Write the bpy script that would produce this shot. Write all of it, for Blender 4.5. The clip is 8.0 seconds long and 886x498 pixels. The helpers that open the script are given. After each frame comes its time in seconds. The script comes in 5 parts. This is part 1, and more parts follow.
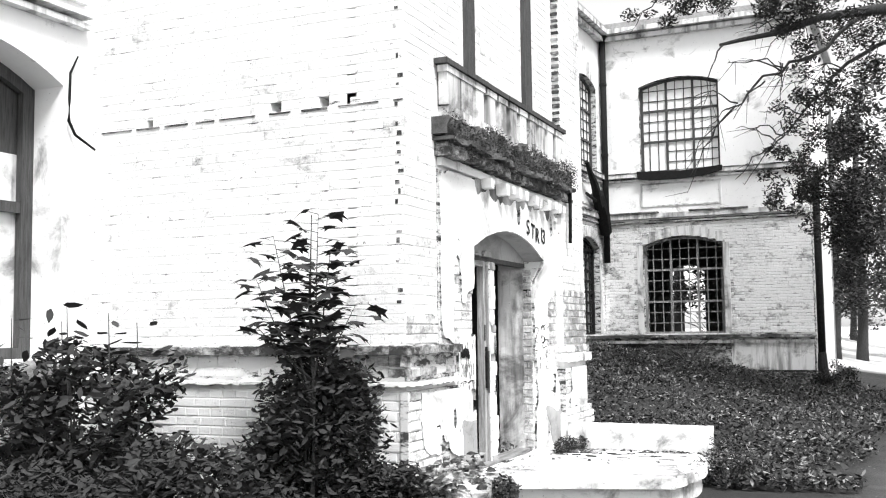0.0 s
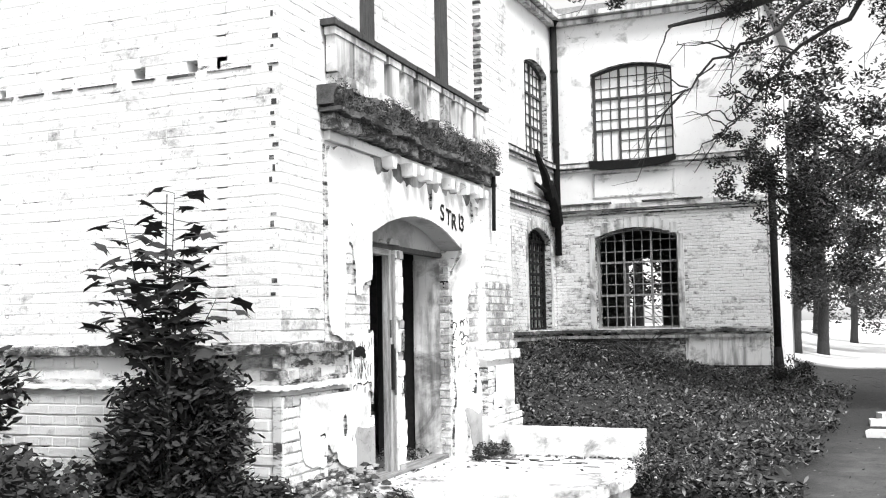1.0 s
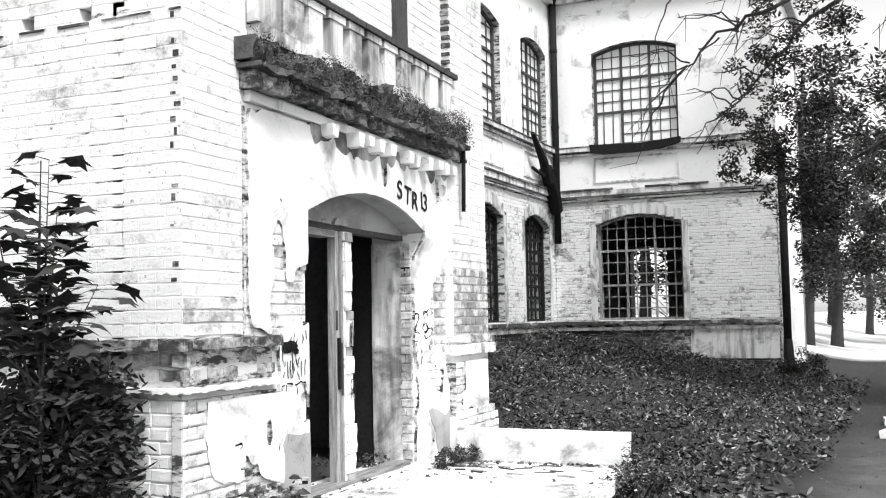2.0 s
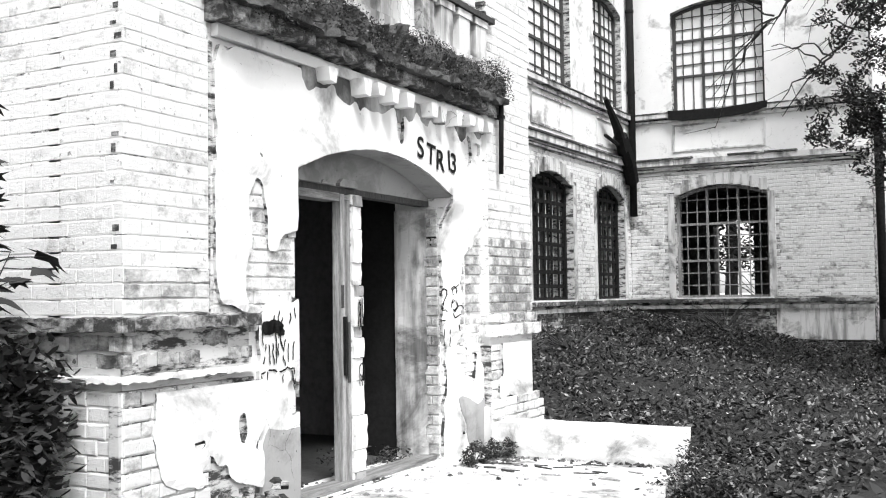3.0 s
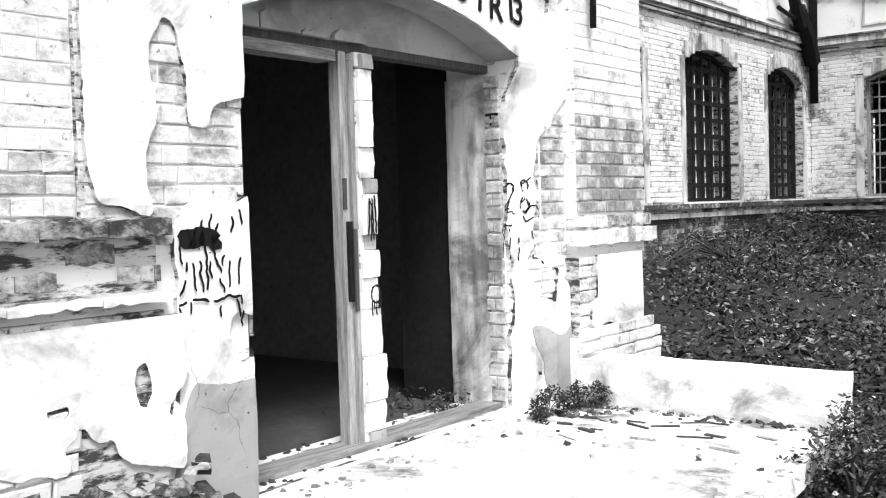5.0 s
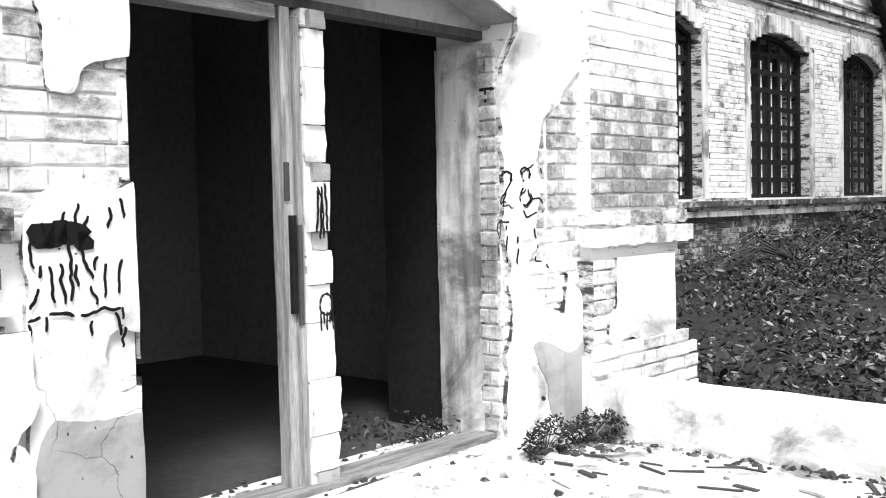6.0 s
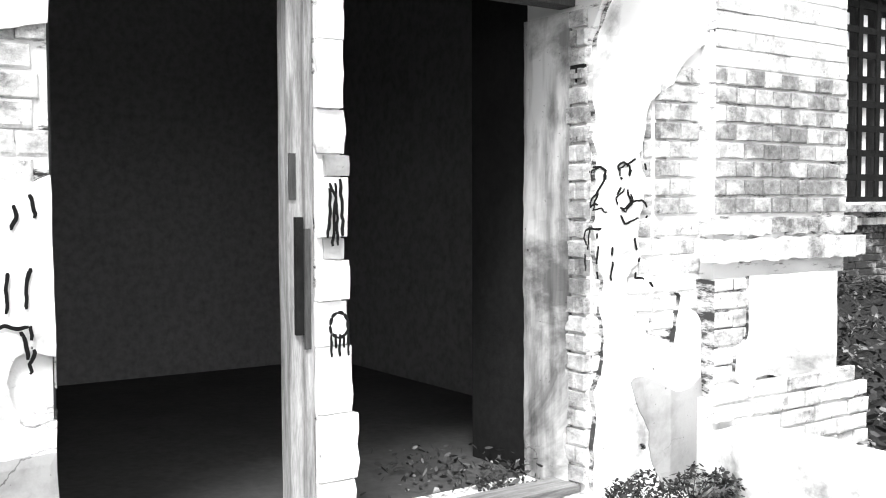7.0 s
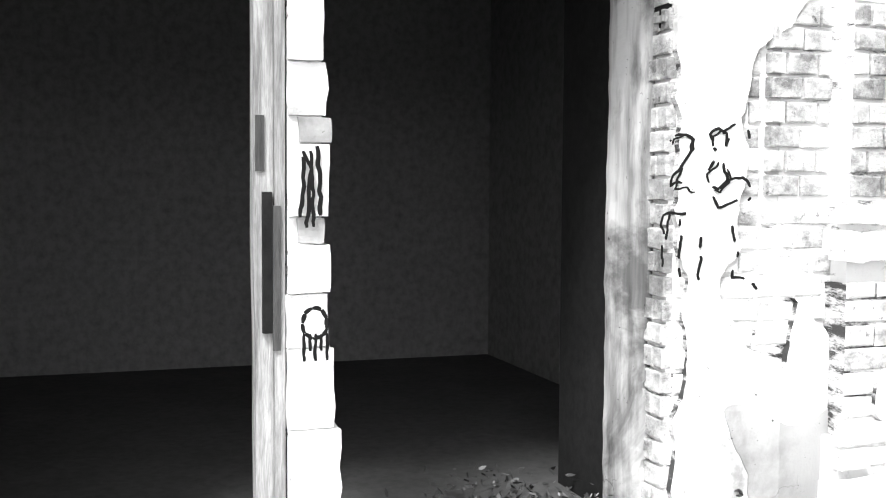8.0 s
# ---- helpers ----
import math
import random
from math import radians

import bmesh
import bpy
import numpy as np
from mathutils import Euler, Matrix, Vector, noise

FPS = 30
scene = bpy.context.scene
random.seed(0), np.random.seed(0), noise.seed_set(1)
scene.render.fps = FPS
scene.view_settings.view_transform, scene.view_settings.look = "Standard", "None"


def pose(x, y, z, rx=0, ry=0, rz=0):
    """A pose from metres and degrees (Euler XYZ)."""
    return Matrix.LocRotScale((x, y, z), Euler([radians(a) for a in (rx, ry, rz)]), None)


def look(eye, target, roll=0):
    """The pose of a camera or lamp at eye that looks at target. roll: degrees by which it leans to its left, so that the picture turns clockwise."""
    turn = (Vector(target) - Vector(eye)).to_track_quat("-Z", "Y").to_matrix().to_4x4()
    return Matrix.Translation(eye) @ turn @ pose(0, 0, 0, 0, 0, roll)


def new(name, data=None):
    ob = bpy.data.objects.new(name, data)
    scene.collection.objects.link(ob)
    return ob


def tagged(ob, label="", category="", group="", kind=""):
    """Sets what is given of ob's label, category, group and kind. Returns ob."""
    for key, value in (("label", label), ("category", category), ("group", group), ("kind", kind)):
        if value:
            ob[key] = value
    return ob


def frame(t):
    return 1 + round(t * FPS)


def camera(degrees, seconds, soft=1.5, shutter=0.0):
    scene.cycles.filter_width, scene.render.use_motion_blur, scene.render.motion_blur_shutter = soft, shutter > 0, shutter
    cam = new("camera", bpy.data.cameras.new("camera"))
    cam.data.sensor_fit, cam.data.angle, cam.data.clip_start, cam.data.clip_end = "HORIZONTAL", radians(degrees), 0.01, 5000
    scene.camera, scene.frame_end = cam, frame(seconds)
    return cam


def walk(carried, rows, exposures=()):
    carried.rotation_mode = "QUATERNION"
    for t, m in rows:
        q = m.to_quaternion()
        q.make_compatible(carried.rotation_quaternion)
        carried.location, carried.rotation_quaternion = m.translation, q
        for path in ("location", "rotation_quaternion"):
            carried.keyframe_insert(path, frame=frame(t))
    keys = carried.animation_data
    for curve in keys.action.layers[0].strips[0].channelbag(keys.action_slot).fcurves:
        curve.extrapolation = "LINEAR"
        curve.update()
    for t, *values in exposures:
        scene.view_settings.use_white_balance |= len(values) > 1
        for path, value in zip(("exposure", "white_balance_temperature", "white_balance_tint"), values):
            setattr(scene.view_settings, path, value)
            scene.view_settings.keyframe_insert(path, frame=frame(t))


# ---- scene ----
cam = camera(46.0, 8.0, 1.1)
METRES, EYE, TILT, LEAN, TURN = 9.4, 1.6, 0.0, 0.0, 24.7
ROWS = [
    (0.0, 0.0, 0.0, 0.0, 0.06, 4.51, 0.7),
    (0.5, 0.032, 0.0542, -0.0016, -1.49, 4.83, 0.9),
    (1.0, 0.0667, 0.1068, -0.0009, -1.55, 4.25, 0.99),
    (1.5, 0.094, 0.164, -0.0015, -1.63, 4.13, 1.09),
    (3.0, 0.1725, 0.3507, -0.0032, 4.05, 2.61, 0.8),
    (3.5, 0.1869, 0.4107, -0.0046, 6.71, 2.4, 0.74),
    (4.0, 0.2032, 0.4697, -0.0054, 8.77, 1.87, 1.11),
    (4.5, 0.2191, 0.5268, -0.0077, 11.04, -0.11, 1.53),
    (5.0, 0.2308, 0.5857, -0.0108, 14.0, -2.29, 1.65),
    (6.5, 0.2682, 0.7622, -0.0137, 23.2, -2.12, 0.69),
    (7.0, 0.2905, 0.821, -0.0113, 31.42, -2.63, 0.18),
    (7.5, 0.301, 0.8759, -0.0112, 36.45, -3.38, 0.06),
    (8.0, 0.3148, 0.9398, -0.0154, 46.58, -3.36, -0.4),
]
walk(cam, [(t, pose(0, 0, EYE, TILT, LEAN, TURN) @ pose(METRES * x, METRES * y, METRES * z, 90 + pitch, roll, yaw)) for t, x, y, z, yaw, pitch, roll in ROWS],
     [(0.0, 1.5), (1.5, 1.4), (3.0, 1.3), (5.0, 1.3), (6.5, 1.5), (7.2, 1.7), (8.0, 1.8)])

# ---- world, sun ----
world = bpy.data.worlds.new("sky")
scene.world = world
world.use_nodes = True
wn = world.node_tree
wn.nodes.clear()
sky = wn.nodes.new("ShaderNodeTexSky")
sky.sky_type = "NISHITA"
sky.sun_disc = False
sky.sun_elevation = radians(54.7)
sky.sun_rotation = radians(130.6)
sky.air_density, sky.dust_density = 1.0, 1.5
grey = wn.nodes.new("ShaderNodeRGBToBW")
bg = wn.nodes.new("ShaderNodeBackground")
bg.inputs["Strength"].default_value = 0.135
wout = wn.nodes.new("ShaderNodeOutputWorld")
wn.links.new(sky.outputs[0], grey.inputs[0])
wn.links.new(grey.outputs[0], bg.inputs[0])
wn.links.new(bg.outputs[0], wout.inputs[0])
sun = new("sun", bpy.data.lights.new("sun", "SUN"))
sun.data.energy, sun.data.angle = 1.9, radians(16)
sun.matrix_world = look((7.0, -6.0, 13.0), (0, 0, 0))


# ---- materials ----
def material(name, rough=0.85, metal=0.0):
    m = bpy.data.materials.new(name)
    m.use_nodes = True
    nt = m.node_tree
    b = nt.nodes["Principled BSDF"]
    b.inputs["Roughness"].default_value, b.inputs["Metallic"].default_value = rough, metal
    return m, nt, b


def node(nt, kind, **values):
    n = nt.nodes.new(kind)
    for key, value in values.items():
        n.inputs[key].default_value = value
    return n


def noise_tex(nt, scale, detail=6.0, rough=0.6, stretch=None, distortion=0.0):
    n = node(nt, "ShaderNodeTexNoise", Scale=scale, Detail=detail, Roughness=rough, Distortion=distortion)
    src = nt.nodes.new("ShaderNodeNewGeometry").outputs["Position"]
    if stretch:
        mp = node(nt, "ShaderNodeMapping", Scale=stretch)
        nt.links.new(src, mp.inputs[0])
        src = mp.outputs[0]
    nt.links.new(src, n.inputs["Vector"])
    return n.outputs[0]


def ramp(nt, src, *stops):
    r = nt.nodes.new("ShaderNodeValToRGB")
    e = r.color_ramp.elements
    while len(e) < len(stops):
        e.new(0.5)
    for el, (p, v) in zip(e, stops):
        el.position, el.color = p, (v, v, v, 1)
    nt.links.new(src, r.inputs[0])
    return r.outputs[0]


def mix(nt, a, b, fac):
    n = nt.nodes.new("ShaderNodeMix")
    n.data_type = "RGBA"
    for sock, v in ((n.inputs[0], fac), (n.inputs[6], a), (n.inputs[7], b)):
        if isinstance(v, (int, float)):
            sock.default_value = v if sock == n.inputs[0] else (v, v, v, 1)
        else:
            nt.links.new(v, sock)
    return n.outputs[2]


def mul(nt, a, b):
    n = nt.nodes.new("ShaderNodeMix")
    n.data_type, n.blend_type = "RGBA", "MULTIPLY"
    n.inputs[0].default_value = 1.0
    nt.links.new(a, n.inputs[6]), nt.links.new(b, n.inputs[7])
    return n.outputs[2]


def bump(nt, b, src, strength=0.4, distance=0.01):
    n = node(nt, "ShaderNodeBump", Strength=strength, Distance=distance)
    nt.links.new(src, n.inputs["Height"])
    nt.links.new(n.outputs[0], b.inputs["Normal"])


def island_random(nt):
    return nt.nodes.new("ShaderNodeNewGeometry").outputs["Random Per Island"]


def object_random(nt):
    return nt.nodes.new("ShaderNodeObjectInfo").outputs["Random"]


def brick_material(name, white, bare, worn, single=False):
    """Whitewashed brick: worn is the share of bricks and patches that have lost their wash."""
    m, nt, b = material(name, 0.92)
    rnd = object_random(nt) if single else island_random(nt)
    patch = noise_tex(nt, 1.1, 5, 0.65)
    own = ramp(nt, rnd, (0.0, 0.0), (1.0, 1.0))
    field = mix(nt, mix(nt, patch, noise_tex(nt, 9.0, 8, 0.75, (1, 1, 1.6)), 0.5), own, 0.09)
    wash = ramp(nt, field, (worn - 0.05, 1.0), (worn + 0.06, 0.0))
    grain = ramp(nt, noise_tex(nt, 20.0, 8, 0.8), (0.32, 0.0), (0.68, 1.0))
    bare_c = mix(nt, bare * 0.35, bare * 2.3, mix(nt, grain, own, 0.22))
    white_c = mix(nt, white, white * 0.86, noise_tex(nt, 5.0, 6, 0.6))
    col = mix(nt, white_c, bare_c, wash)
    chips = ramp(nt, noise_tex(nt, 26.0, 5, 0.7), (0.30, 0.25), (0.385, 1.0))
    nt.links.new(mul(nt, col, chips), b.inputs["Base Color"])
    bump(nt, b, noise_tex(nt, 34.0, 8, 0.75), 0.8, 0.012)
    return m


def mortar_material(name, clean, dirt, share):
    m, nt, b = material(name, 0.95)
    gaps = ramp(nt, noise_tex(nt, 3.2, 6, 0.75, (1, 1, 4)), (share - 0.04, 1.0), (share + 0.05, 0.0))
    col = mix(nt, clean, dirt, gaps)
    nt.links.new(col, b.inputs["Base Color"])
    bump(nt, b, noise_tex(nt, 80.0, 5, 0.7), 0.6, 0.006)
    return m


def plaster_material(name, white, stain, share, streaks=0.0):
    m, nt, b = material(name, 0.9)
    big = ramp(nt, noise_tex(nt, 1.6, 7, 0.65, None, 0.4), (share - 0.06, 1.0), (share + 0.06, 0.0))
    col = mix(nt, mix(nt, white, white * 0.9, noise_tex(nt, 6.0, 6, 0.6)), stain, big)
    specks = ramp(nt, noise_tex(nt, 38.0, 4, 0.6), (0.27, 0.12), (0.31, 1.0))
    vor = nt.nodes.new("ShaderNodeTexVoronoi")
    vor.feature = "DISTANCE_TO_EDGE"
    vor.inputs["Scale"].default_value = 2.3
    warp = nt.nodes.new("ShaderNodeNewGeometry").outputs["Position"]
    shift = nt.nodes.new("ShaderNodeTexNoise")
    shift.inputs["Scale"].default_value, shift.inputs["Detail"].default_value = 3.0, 8.0
    nt.links.new(warp, shift.inputs["Vector"])
    add = nt.nodes.new("ShaderNodeVectorMath")
    add.operation = "MULTIPLY_ADD"
    nt.links.new(shift.outputs["Color"], add.inputs[0])
    add.inputs[1].default_value = (0.5, 0.5, 0.5)
    nt.links.new(warp, add.inputs[2])
    nt.links.new(add.outputs[0], vor.inputs["Vector"])
    line = ramp(nt, vor.outputs["Distance"], (0.002, 0.3), (0.006, 1.0))
    some = ramp(nt, noise_tex(nt, 0.9, 3, 0.5), (0.36, 0.0), (0.42, 1.0))
    cracks = mix(nt, line, 1.0, some)
    specks = mul(nt, specks, cracks)
    col = mul(nt, col, specks)
    if streaks:
        run = ramp(nt, noise_tex(nt, 5.0, 5, 0.6, (1, 1, 0.12)), (0.38, 1.0 - streaks), (0.52, 1.0))
        col = mul(nt, col, run)
    nt.links.new(col, b.inputs["Base Color"])
    bump(nt, b, noise_tex(nt, 30.0, 7, 0.7), 0.35, 0.012)
    return m


def plain_material(name, lo, hi, scale, rough=0.8, metal=0.0, stretch=None, depth=0.008, single=False):
    m, nt, b = material(name, rough, metal)
    col = mix(nt, lo, hi, ramp(nt, noise_tex(nt, scale, 7, 0.7, stretch), (0.3, 0.0), (0.7, 1.0)))
    fine = ramp(nt, noise_tex(nt, scale * 9, 4, 0.6, stretch), (0.25, 0.6), (0.6, 1.0))
    nt.links.new(mul(nt, col, fine), b.inputs["Base Color"])
    bump(nt, b, noise_tex(nt, scale * 5, 6, 0.7, stretch), 0.5, depth)
    return m


def leaf_material(name, lo, hi, rough=0.45):
    m, nt, b = material(name, rough)
    col = ramp(nt, island_random(nt), (0.0, lo), (0.72, lo * 1.7), (0.9, (lo + hi) / 2), (1.0, hi))
    nt.links.new(col, b.inputs["Base Color"])
    return m


M_BRICK = brick_material("whitewashed_brick", 0.80, 0.22, 0.385)
M_BRICK_ONE = brick_material("whitewashed_brick_near", 0.80, 0.20, 0.42, True)
M_BRICK_BARE = brick_material("half_bare_brick", 0.76, 0.20, 0.495, True)
M_BRICK_FAR = brick_material("worn_whitewashed_brick", 0.80, 0.15, 0.43)
M_BRICK_WORN = brick_material("worn_brick_near", 0.76, 0.17, 0.45, True)
M_MORTAR = mortar_material("lime_mortar", 0.78, 0.025, 0.395)
M_MORTAR_WORN = mortar_material("sooty_mortar", 0.55, 0.04, 0.475)
# Soot on plinth bricks; also painted shade for lines along string courses.
M_SOOT_SHADE = brick_material("soot_and_shade_brick", 0.55, 0.03, 0.56)
M_SOOTY_NEAR = brick_material("grimy_frieze_brick", 0.55, 0.07, 0.50, True)
M_PLASTER = plaster_material("white_plaster", 0.82, 0.28, 0.385)
M_PLASTER_FAR = plaster_material("weathered_plaster", 0.70, 0.20, 0.43, 0.6)
M_CEMENT = plaster_material("grey_cement_render", 0.36, 0.20, 0.40)
M_SOFFIT = plaster_material("grey_soffit_plaster", 0.34, 0.20, 0.45)
M_CONCRETE = plaster_material("pale_concrete", 0.76, 0.12, 0.425)
M_RUBBLE = brick_material("broken_rubble", 0.62, 0.10, 0.49, True)
M_PASSAGE_SHADE = plain_material("passage_shade_plaster", 0.010, 0.020, 2.5, 0.95)
M_LEDGE_SHADE = plaster_material("stain_and_shade_plaster", 0.40, 0.10, 0.50, 0.5)
M_MOSS = plain_material("moss_and_soil", 0.03, 0.13, 9.0, 0.95, depth=0.03)
M_WOOD = plain_material("weathered_wood", 0.10, 0.50, 5.0, 0.8, 0.0, (6, 6, 0.5))
M_WOOD_POST = plain_material("grey_door_timber", 0.14, 0.55, 6.0, 0.85, 0.0, (5, 5, 0.4))
M_WOOD_H = plain_material("weathered_cross_timber", 0.08, 0.42, 5.0, 0.8, 0.0, (6, 0.5, 6))
M_WOOD_DARK = plain_material("dark_rotten_wood", 0.02, 0.09, 8.0, 0.85, 0.0, (6, 6, 0.5))
M_IRON = plain_material("rusted_iron", 0.006, 0.022, 18.0, 0.75, 0.0)
M_PAINT = plain_material("black_spray_paint", 0.006, 0.012, 30.0, 0.5)
for m in (M_IRON, M_PAINT, M_PASSAGE_SHADE):
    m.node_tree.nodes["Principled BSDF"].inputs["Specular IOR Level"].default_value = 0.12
M_INSIDE = plain_material("dull_interior_wall", 0.19, 0.215, 2.0, 0.95)
M_FLOOR_IN = plain_material("dark_interior_floor", 0.045, 0.075, 2.5, 0.95)


def ground_material():
    """Dark leaf mould, a trodden earth path along the yard and a pale tone painting in sunlit ground beyond it."""
    m, nt, bs = material("yard_soil", 0.95)
    pos = nt.nodes.new("ShaderNodeNewGeometry").outputs["Position"]
    xyz = nt.nodes.new("ShaderNodeSeparateXYZ")
    nt.links.new(pos, xyz.inputs[0])

    def band(src, lo, hi, wobble, scale):
        add = nt.nodes.new("ShaderNodeMath")
        add.operation = "MULTIPLY_ADD"
        nt.links.new(noise_tex(nt, scale, 6, 0.6), add.inputs[0])
        add.inputs[1].default_value = wobble
        nt.links.new(src, add.inputs[2])
        rng = nt.nodes.new("ShaderNodeMapRange")
        rng.inputs["From Min"].default_value, rng.inputs["From Max"].default_value = lo, hi
        nt.links.new(add.outputs[0], rng.inputs["Value"])
        return rng.outputs[0]

    soil = mix(nt, 0.010, 0.024, noise_tex(nt, 3.0, 7, 0.7))
    trodden = mix(nt, 0.025, 0.10, ramp(nt, noise_tex(nt, 2.4, 9, 0.75), (0.3, 0.0), (0.7, 1.0)))
    path = mix(nt, trodden, soil, band(xyz.outputs[1], 15.0, 19.0, 2.0, 0.7))
    sunlit_tone = mix(nt, 0.5, 0.75, noise_tex(nt, 0.8, 6, 0.6))
    col = mix(nt, mix(nt, soil, path, band(xyz.outputs[0], -0.45, 0.1, 0.8, 1.3)), sunlit_tone, band(xyz.outputs[1], 39.0, 41.5, 4.0, 0.3))
    nt.links.new(col, bs.inputs["Base Color"])
    bump(nt, bs, noise_tex(nt, 18.0, 8, 0.7), 0.6, 0.03)
    return m


M_GROUND = ground_material()
M_BARK = plain_material("bark", 0.03, 0.09, 12.0, 0.9, 0.0, (3, 3, 0.6), 0.02)
M_LEAF = leaf_material("tree_leaf", 0.018, 0.08, 0.75)
M_LEAF_DARK = leaf_material("shrub_leaf", 0.018, 0.028, 0.95)
M_LITTER = leaf_material("fallen_and_low_leaf", 0.015, 0.26, 0.7)
M_SHEET = plain_material("grey_roof_sheet", 0.25, 0.4, 2.0, 0.6)
# Near-white pane colour stands in for the sky reflected in the glass.
M_SKY_WHITE, _nt, _b = material("sky_white_glass", 0.2)
_nt.links.new(mix(_nt, 0.82, 0.90, noise_tex(_nt, 2.0, 4, 0.6)), _b.inputs["Base Color"])


# ---- mesh helpers ----
def mesh_of(name, bm, mat, smooth=False):
    me = bpy.data.meshes.new(name)
    bmesh.ops.recalc_face_normals(bm, faces=bm.faces)
    bm.to_mesh(me)
    bm.free()
    if mat:
        me.materials.append(mat)
    if smooth:
        for p in me.polygons:
            p.use_smooth = True
    return me


def part(name, bm, mat, parent, label="", kind="", smooth=False):
    ob = new(name, mesh_of(name, bm, mat, smooth))
    ob.parent = parent
    return tagged(ob, label, "", "", kind)


def thing(name, label, category, at=(0, 0, 0), group="", kind=""):
    ob = new(name)
    ob.location = at
    ob.empty_display_size = 0.1
    return tagged(ob, label, category, group, kind)


def box(bm, x0, x1, y0, y1, z0, z1, bevel=0.0, jitter=0.0):
    r = bmesh.ops.create_cube(bm, size=1.0)
    vs = r["verts"]
    bmesh.ops.scale(bm, vec=(x1 - x0, y1 - y0, z1 - z0), verts=vs)
    bmesh.ops.translate(bm, vec=((x0 + x1) / 2, (y0 + y1) / 2, (z0 + z1) / 2), verts=vs)
    if jitter:
        for v in vs:
            v.co += Vector([random.uniform(-jitter, jitter) for _ in range(3)])
    if bevel:
        es = {e for v in vs for e in v.link_edges}
        bmesh.ops.bevel(bm, geom=list(es), offset=bevel, segments=1, affect="EDGES")
    return bm


def boxed(*args, **kw):
    return box(bmesh.new(), *args, **kw)


def prism(bm, poly, d0, d1, to3):
    """A polygon in the wall's own (u, z) plane, as a slab from depth d0 to d1."""
    a = [bm.verts.new(to3(u, z, d0)) for u, z in poly]
    b = [bm.verts.new(to3(u, z, d1)) for u, z in poly]
    bm.faces.new(a), bm.faces.new(b[::-1])
    for i in range(len(poly)):
        j = (i + 1) % len(poly)
        bm.faces.new((a[i], b[i], b[j], a[j]))


def arch_z(o, u):
    """Height of an opening's head at u: o is (u0, u1, sill, spring, rise)."""
    k = (2 * u - o[0] - o[1]) / (o[1] - o[0])
    return o[3] + o[4] * (1 - min(1, k * k))


def wall_slab(bm, u0, u1, z0, z1, openings, d0, d1, to3):
    """A wall with arched openings that go right through it."""
    cols = sorted({(o[0], o[1]) for o in openings})
    at = u0
    for a, b in cols + [(u1, u1)]:
        if a > at:
            prism(bm, [(at, z0), (a, z0), (a, z1), (at, z1)], d0, d1, to3)
        if a == b:
            break
        stack = sorted([o for o in openings if (o[0], o[1]) == (a, b)], key=lambda o: o[2])
        low = [(a, z0), (b, z0)]
        for o in stack:
            if o[2] > low[0][1] + 1e-6 or len(low) > 2:
                prism(bm, low + [(b, o[2]), (a, o[2])], d0, d1, to3)
            n = 14 if o[4] else 1
            low = [(a + (b - a) * i / n, arch_z(o, a + (b - a) * i / n)) for i in range(n + 1)]
        prism(bm, low + [(b, z1), (a, z1)], d0, d1, to3)
        at = b


def east(x):
    return lambda u, z, d: (x + d, u, z)


def south(y):
    return lambda u, z, d: (u, y - d, z)


COURSE, LONG, SHORT = 0.0795, 0.262, 0.128


def brick_cells(u0, u1, z0, z1, skip, joint=0.007, head=0.0015, headers=False):
    """Cross bond: courses of stretchers and of headers in turn."""
    row, z = 0, z0
    while z + COURSE * 0.6 < z1:
        step = LONG if row % 2 and not headers else SHORT
        u = u0 - (SHORT * 0.5 if (row % 2 if headers else row % 4 == 3) else 0)
        while u < u1 - 0.03:
            a, b = max(u, u0), min(u + step, u1)
            if b - a > 0.04 and not skip((a + b) / 2, z + COURSE / 2):
                yield a + head / 2, b - head / 2, z + joint / 2, min(z + COURSE, z1) - joint / 2
            u += step + 0.0
        z += COURSE
        row += 1


def brick_field(name, cells, to3, proud, mat, parent, rough=0.003, label="", c=0.004):
    """Many bricks as one mesh; each has a chamfered face of its own."""
    vs, fs = [], []
    rnd = random.Random(len(name) * 77 + len(cells) + int(cells[0][0] * 997 + cells[0][2] * 7919))
    for a, b, z0, z1 in cells:
        d = proud + rnd.uniform(-rough, rough)
        i = len(vs)
        j = [rnd.uniform(-0.004, 0.004) for _ in range(8)]
        back = [(a + j[0], z0 + j[1]), (b + j[2], z0 + j[3]), (b + j[4], z1 + j[5]), (a + j[6], z1 + j[7])]
        e = [rnd.uniform(0, 0.006) for _ in range(8)]
        face = [(a + c + e[0], z0 + c + e[1]), (b - c - e[2], z0 + c + e[3]), (b - c - e[4], z1 - c - e[5]), (a + c + e[6], z1 - c - e[7])]
        vs += [to3(u, z, -0.02) for u, z in back] + [to3(u, z, d - c) for u, z in back] + [to3(u, z, d) for u, z in face]
        for k in range(4):
            n = (k + 1) % 4
            fs += [(i + k, i + n, i + 4 + n, i + 4 + k), (i + 4 + k, i + 4 + n, i + 8 + n, i + 8 + k)]
        fs.append((i + 8, i + 9, i + 10, i + 11))
    me = bpy.data.meshes.new(name)
    me.from_pydata([tuple(v) for v in vs], [], fs)
    me.materials.append(mat)
    bm = bmesh.new()
    bm.from_mesh(me)
    bmesh.ops.recalc_face_normals(bm, faces=bm.faces)
    bm.to_mesh(me)
    bm.free()
    ob = new(name, me)
    ob.parent = parent
    return tagged(ob, label, "", "", "stuff")


